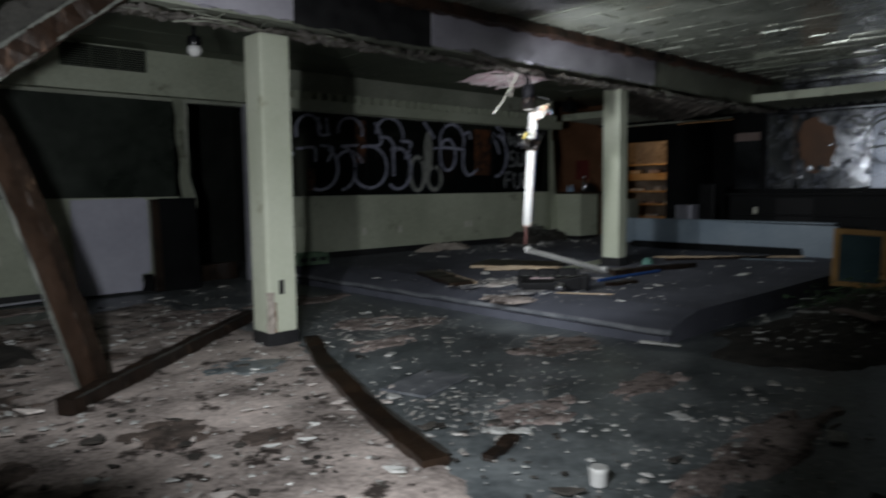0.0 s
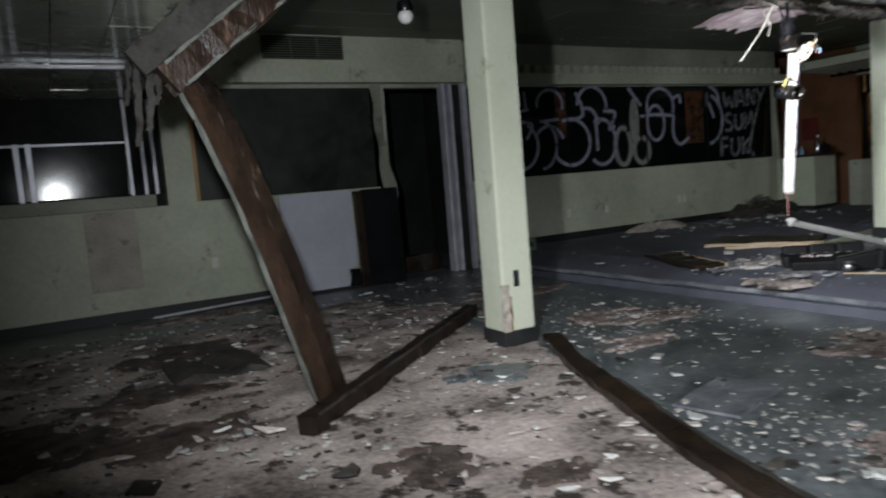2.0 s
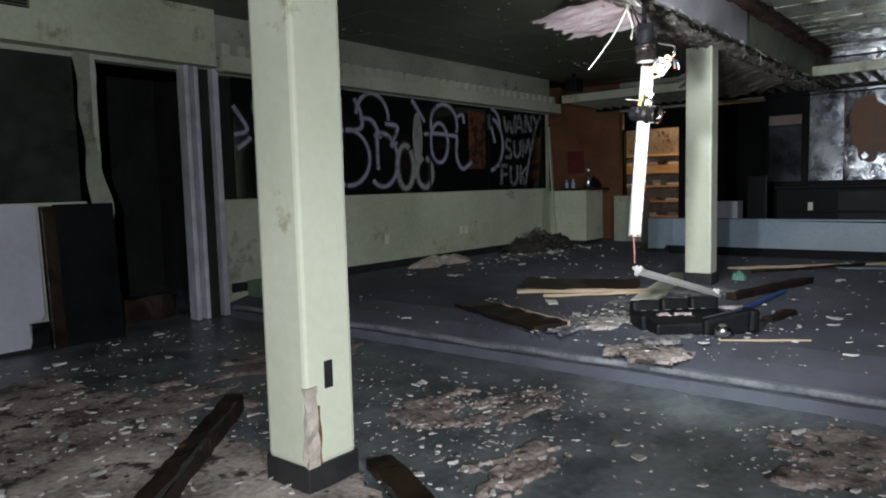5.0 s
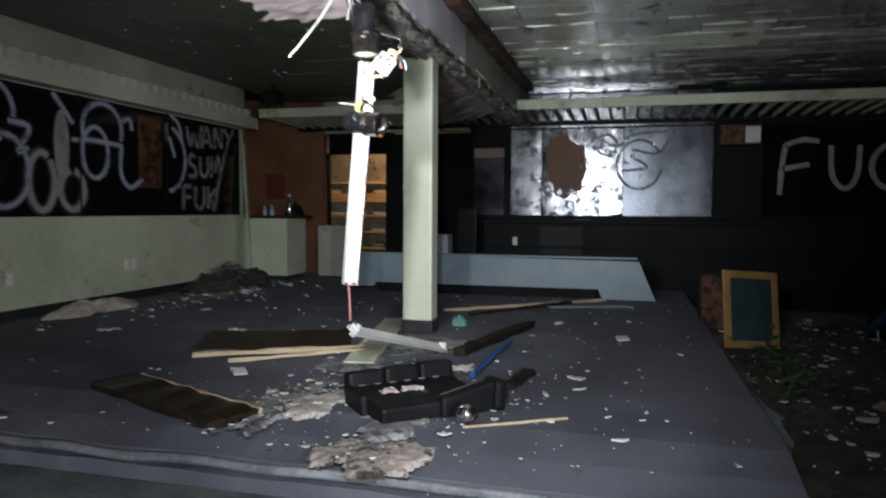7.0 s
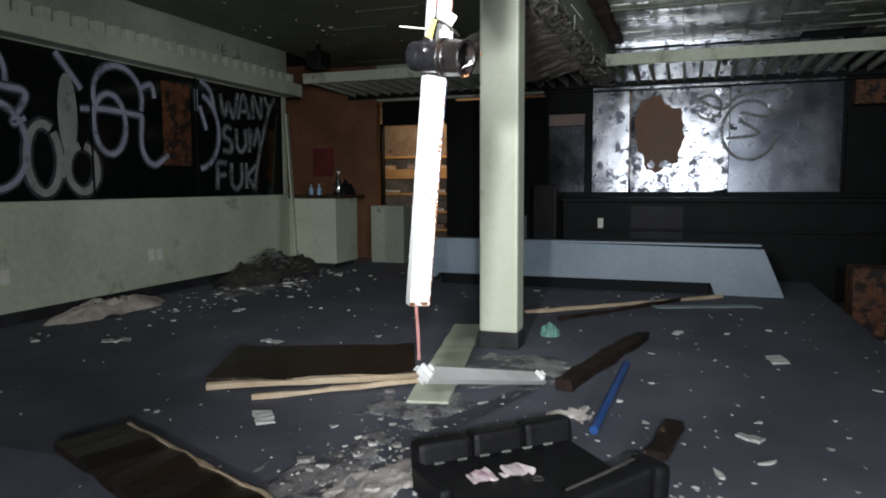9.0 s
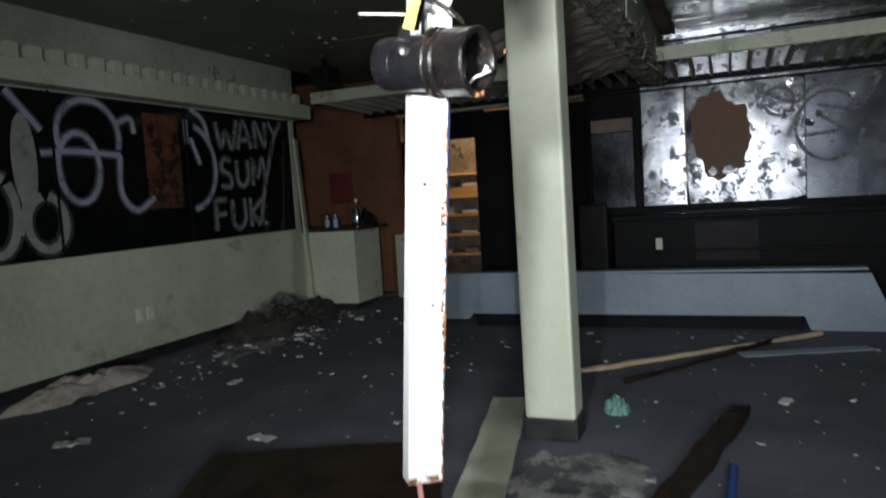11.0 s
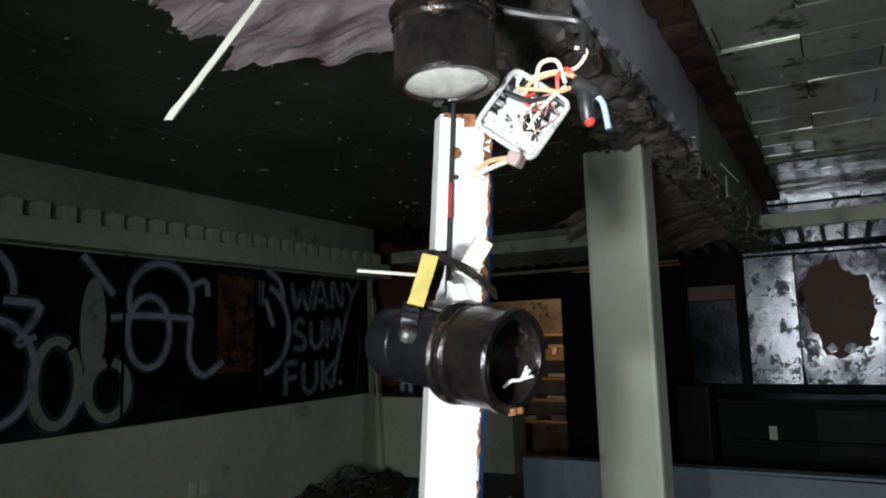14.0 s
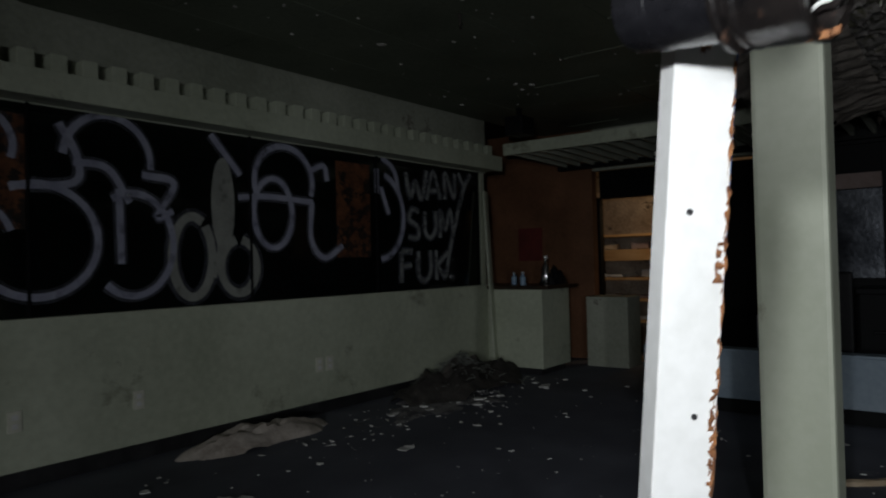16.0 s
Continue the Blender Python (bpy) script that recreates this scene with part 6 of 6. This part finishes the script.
def torn_sheet(x0, x1, y0, y1, sag_, seed, z):
    rnd = random.Random(seed)
    bm = bmesh.new()
    nx, ny = 170, 14
    g = {}
    for i in range(nx + 1):
        x = x0 + (x1 - x0) * i / nx
        f = (x - x0) / (x1 - x0)
        reach = 0.84 + 0.20 * noise.fractal((x * 5, seed, 0), 0.75, 2.2, 6) - 0.42 * max(0.0, f - 0.82) / 0.18 + 0.012 * rnd.uniform(-1, 1)
        for j in range(ny + 1):
            v = j / ny * max(0.15, min(1.0, reach))
            g[i, j] = bm.verts.new((x, y0 + (y1 - y0) * v, z - sag_ * v ** 1.6 + 0.020 * noise.fractal((x * 8, v * 4, seed), 0.8, 2.0, 4)))
    for i in range(nx):
        for j in range(ny):
            bm.faces.new((g[i, j], g[i + 1, j], g[i + 1, j + 1], g[i, j + 1]))
    bmesh.ops.solidify(bm, geom=bm.faces[:], thickness=0.006)
    return bm


tagged(part("torn_paper", torn_sheet(5.20, 6.12, 4.80, 5.44, 0.065, 3, 2.365), M_PAPER, None, "torn pink-stained paper lining hanging under the beam", True), category="lining")
tagged(part("torn_paper", torn_sheet(8.0, 10.5, 4.86, 5.5, 0.25, 5, 2.37), M_PLASTERLUMP, None, "torn dirty lining hanging under the beam", True), category="lining")
br = thing("hanging_laths", "broken white lath and splinters hanging by the fixture", "debris", (5.3, 4.7, 2.36))
child("lath", bent_plank([(4.70, 4.62, 2.46), (5.0, 4.60, 2.40), (5.35, 4.60, 2.33)], 0.05, 0.015, (0, 0.3, 1), 97, 0.004), M_RAG, br)
child("splinter", tube([(5.15, 4.62, 2.36), (5.25, 4.60, 2.16), (5.22, 4.60, 2.08)], 0.006), M_RAG, br)
child("splinter", tube([(4.75, 4.62, 2.42), (4.95, 4.60, 2.28), (5.2, 4.60, 2.30)], 0.006), M_RAG, br)

# ---- litter ----
def dust_patch(x, y, rx, ry, z, seed, label, material=M_SPILL, n=46):
    """A thin spill of dust with a ragged outline."""
    bm = bmesh.new()
    g = {}
    for i in range(n + 1):
        for j in range(n + 1):
            u, v = 2 * i / n - 1, 2 * j / n - 1
            k = 1 - math.hypot(u, v) + 0.55 * noise.fractal((u * 2.2 + seed, v * 2.2, 0.5), 1.0, 2.0, 5)
            h = 0.010 * min(1, max(0, (k - 0.30) * 4)) * (0.7 + 0.6 * noise.noise((u * 9, v * 9, seed)))
            g[i, j] = bm.verts.new((x + u * rx, y + v * ry, z + (h if k > 0.30 else -0.015)))
    for i in range(n):
        for j in range(n):
            q = (g[i, j], g[i + 1, j], g[i + 1, j + 1], g[i, j + 1])
            if max(p.co.z for p in q) > z - 0.01:
                bm.faces.new(q)
    bmesh.ops.delete(bm, geom=[p for p in bm.verts if not p.link_faces], context="VERTS")
    return tagged(part("dust_spill", bm, material, None, label, True), category="debris", kind="stuff")


for k, (x, y, rx, ry) in enumerate(((3.72, 5.03, 0.40, 0.26), (4.18, 3.20, 0.46, 0.34), (3.98, 4.70, 0.42, 0.22), (2.85, 2.35, 0.42, 0.24), (3.05, 1.25, 1.1, 0.22), (3.3, 4.25, 0.34, 0.2), (2.6, 6.3, 0.8, 0.6), (3.75, 2.2, 0.4, 0.2), (3.9, 6.6, 0.7, 0.4), (1.5, 8.1, 0.9, 0.3))):
    dust_patch(x, y, rx, ry, 0.002, 3.7 * k, "crushed plaster and dirt spilled on the floor")
for k, (x, y, rx, ry) in enumerate(((0.45, 4.47, 0.55, 0.28), (0.45, 5.35, 0.50, 0.30), (1.30, 3.38, 0.26, 0.22), (0.80, 6.4, 0.7, 0.35), (-0.3, 4.9, 0.7, 0.5), (1.62, 3.0, 0.20, 0.12), (0.3, 3.4, 0.4, 0.25), (1.55, 5.3, 0.30, 0.16))):
    dust_patch(x, y, rx, ry, 0.016, 71 + 5.3 * k, "damp dark mulch of rotten board on the plaster dust", M_MULCH)
for k, (x, y, rx, ry) in enumerate(((2.22, 4.30, 0.34, 0.26),)):
    dust_patch(x, y, rx, ry, 0.014, 131 + 4.1 * k, "patch of bare blue-grey floor showing through the dust", M_LINO)
for k, (x, y, rx, ry) in enumerate(((5.42, 5.02, 0.55, 0.30), (5.35, 4.35, 0.5, 0.35), (6.3, 5.0, 0.35, 0.3), (7.0, 4.75, 0.6, 0.4), (9.2, 7.9, 0.8, 0.4))):
    dust_patch(x, y, rx, ry, STEP + 0.001, 11 + 2.9 * k, "pale dust spilled on the carpet", M_CARPETDUST)
dust_patch(5.37, 4.82, 0.34, 0.17, STEP + 0.004, 23.0, "smear of white plaster dust on the carpet", M_PLATES)
dust_patch(6.38, 4.32, 0.16, 0.11, STEP + 0.003, 41.0, "smear of pale plaster dust on the carpet", M_PLATES)
dust_patch(5.0, 4.35, 0.34, 0.30, STEP - 0.045, 31.0, "crumbled plaster at the carpet edge", M_PLASTER)
spots_c = []
rnd = random.Random(55)
for k in range(170):
    spots_c.append((rnd.uniform(6.0, 10.8), rnd.uniform(5.3, 8.3), CEIL - 0.006, abs(rnd.gauss(0, 0.012)) + 0.004))
tagged(part("hanging_flake", placed(ragged_box((-0.02, -0.004, -0.07), (0.02, 0.004, 0.012), 0.015, 0.008, 98), pose(8.18, 6.86, 2.84, 0, 0, 30)), M_DIRT, None, "dark flake hanging from the ceiling"), category="flake")
flakes("peeling_paint", spots_c, M_CHIP, "flakes of paint peeling from the dark ceiling", "debris", 0.4)
rnd = random.Random(101)
spots = []
for x, y, z, rx, ry, n in ((5.0, 4.42, STEP - 0.055, 0.14, 0.16, 240), (5.45, 4.98, STEP, 0.28, 0.10, 260), (3.72, 5.02, 0, 0.22, 0.13, 130), (4.15, 3.25, 0, 0.24, 0.2, 150), (4.0, 4.7, 0, 0.22, 0.12, 120), (3.35, 4.55, 0, 0.25, 0.2, 150), (2.7, 2.6, 0, 0.4, 0.25, 220), (3.0, 1.5, 0, 0.8, 0.12, 260), (2.5, 6.2, 0, 0.5, 0.4, 260), (1.6, 8.2, 0, 0.5, 0.15, 120)):
    spots += [(x + rnd.gauss(0, rx), y + rnd.gauss(0, ry), z + 0.001 + 0.006 * rnd.random(), abs(rnd.gauss(0, 0.008)) + 0.002) for k in range(n)]
flakes("crumbled_plaster", [s for s in spots if s[0] > 4.9 or s[0] < 4.7], M_CHIP, "crumbled plaster spilled on the ground", "debris", 0.3)
spots = []
while len(spots) < 2300:
    x, y = rnd.uniform(1.6, 4.4), rnd.uniform(-0.5, 8.3)
    if noise.noise((x * 0.9, y * 0.9, 7)) > rnd.uniform(-0.6, 0.5):
        spots.append((x, y, 0.002, abs(rnd.gauss(0, 0.010)) + 0.002))
flakes("plaster_chips", spots, M_CHIP, "small pale plaster chips scattered on the floor", "debris")
spots = []
while len(spots) < 3200:
    x, y = rnd.uniform(-2.0, 3.0), rnd.uniform(0.2, 7.8)
    if noise.noise((x * 1.1, y * 1.1, 3)) > rnd.uniform(-0.5, 0.5):
        spots.append((x, y, 0.014, abs(rnd.gauss(0, 0.013)) + 0.004))
flakes("plaster_chips", spots[:2200], M_PAPERWHITE, "pale plaster fragments lying in the dust", "debris")
big_chips = []
while len(big_chips) < 620:
    x, y = rnd.uniform(-1.6, 2.6), rnd.uniform(0.6, 7.6)
    if x < dust_edge(y) + 0.2:
        big_chips.append((x, y, 0.016, abs(rnd.gauss(0, 0.016)) + 0.016))
flakes("plaster_plates", big_chips[:330], M_PLATES, "broken curled plates of plaster lying in the dust", "debris", 0.12)
flakes("rotten_scraps", big_chips[330:], M_DIRT, "dark curled scraps of rotten board in the dust", "debris", 0.12)
flakes("dark_scraps", spots[2200:], M_DIRT, "dark scraps of rotten wood lying in the dust", "debris")
spots = [(rnd.uniform(4.7, 10.8), rnd.uniform(2.75, 8.4), STEP + 0.001, abs(rnd.gauss(0, 0.010)) + 0.004) for k in range(420)]
spots += [(5.5 + rnd.gauss(0, 0.5), 4.4 + rnd.gauss(0, 0.6), STEP + 0.001, abs(rnd.gauss(0, 0.010)) + 0.004) for k in range(260)]
spots += [(9.3 + rnd.gauss(0, 0.8), 7.9 + rnd.gauss(0, 0.25), STEP + 0.001, abs(rnd.gauss(0, 0.016)) + 0.006) for k in range(200)]
flakes("paint_flakes", [s for s in spots if s[1] < 8.5 and 4.65 < s[0] < 10.9], M_PAPERWHITE, "white paint flakes scattered on the carpet", "debris")
spots = [(rnd.uniform(4.9, 10.0), 1.75 + rnd.gauss(0, 0.5), 0.07 + rnd.uniform(0, 0.07), abs(rnd.gauss(0, 0.014)) + 0.005) for k in range(520)]
flakes("rubbish_flakes", [s for s in spots if s[1] < 2.55], M_PAPERWHITE, "pale scraps among the rubbish by the platform", "debris")
for k, (x, y, s, a) in enumerate(((3.54, 1.08, 0.07, 20), (3.3, 1.75, 0.06, 70), (2.5, 2.25, 0.08, 120), (7.7, 3.35, 0.09, 10), (5.9, 5.6, 0.08, 40), (7.2, 6.4, 0.07, 80), (4.0, 5.4, 0.05, 5), (6.3, 3.6, 0.05, 60), (8.3, 3.9, 0.05, 160), (3.1, 3.9, 0.05, 33), (6.9, 7.4, 0.09, 130), (8.1, 7.3, 0.06, 15))):
    z = STEP + 0.004 if x > 4.6 else 0.004
    t = part("paper_scrap", ragged_box((-s, -s * 0.5, 0), (s, s * 0.5, 0.008), s * 0.3, s * 0.09, 200 + k), M_PAPERWHITE, None, "crumpled white paper scrap lying on the ground")
    t.matrix_world = pose(x, y, z, 0, 0, a)
    tagged(t, category="paper", group="paper scraps")
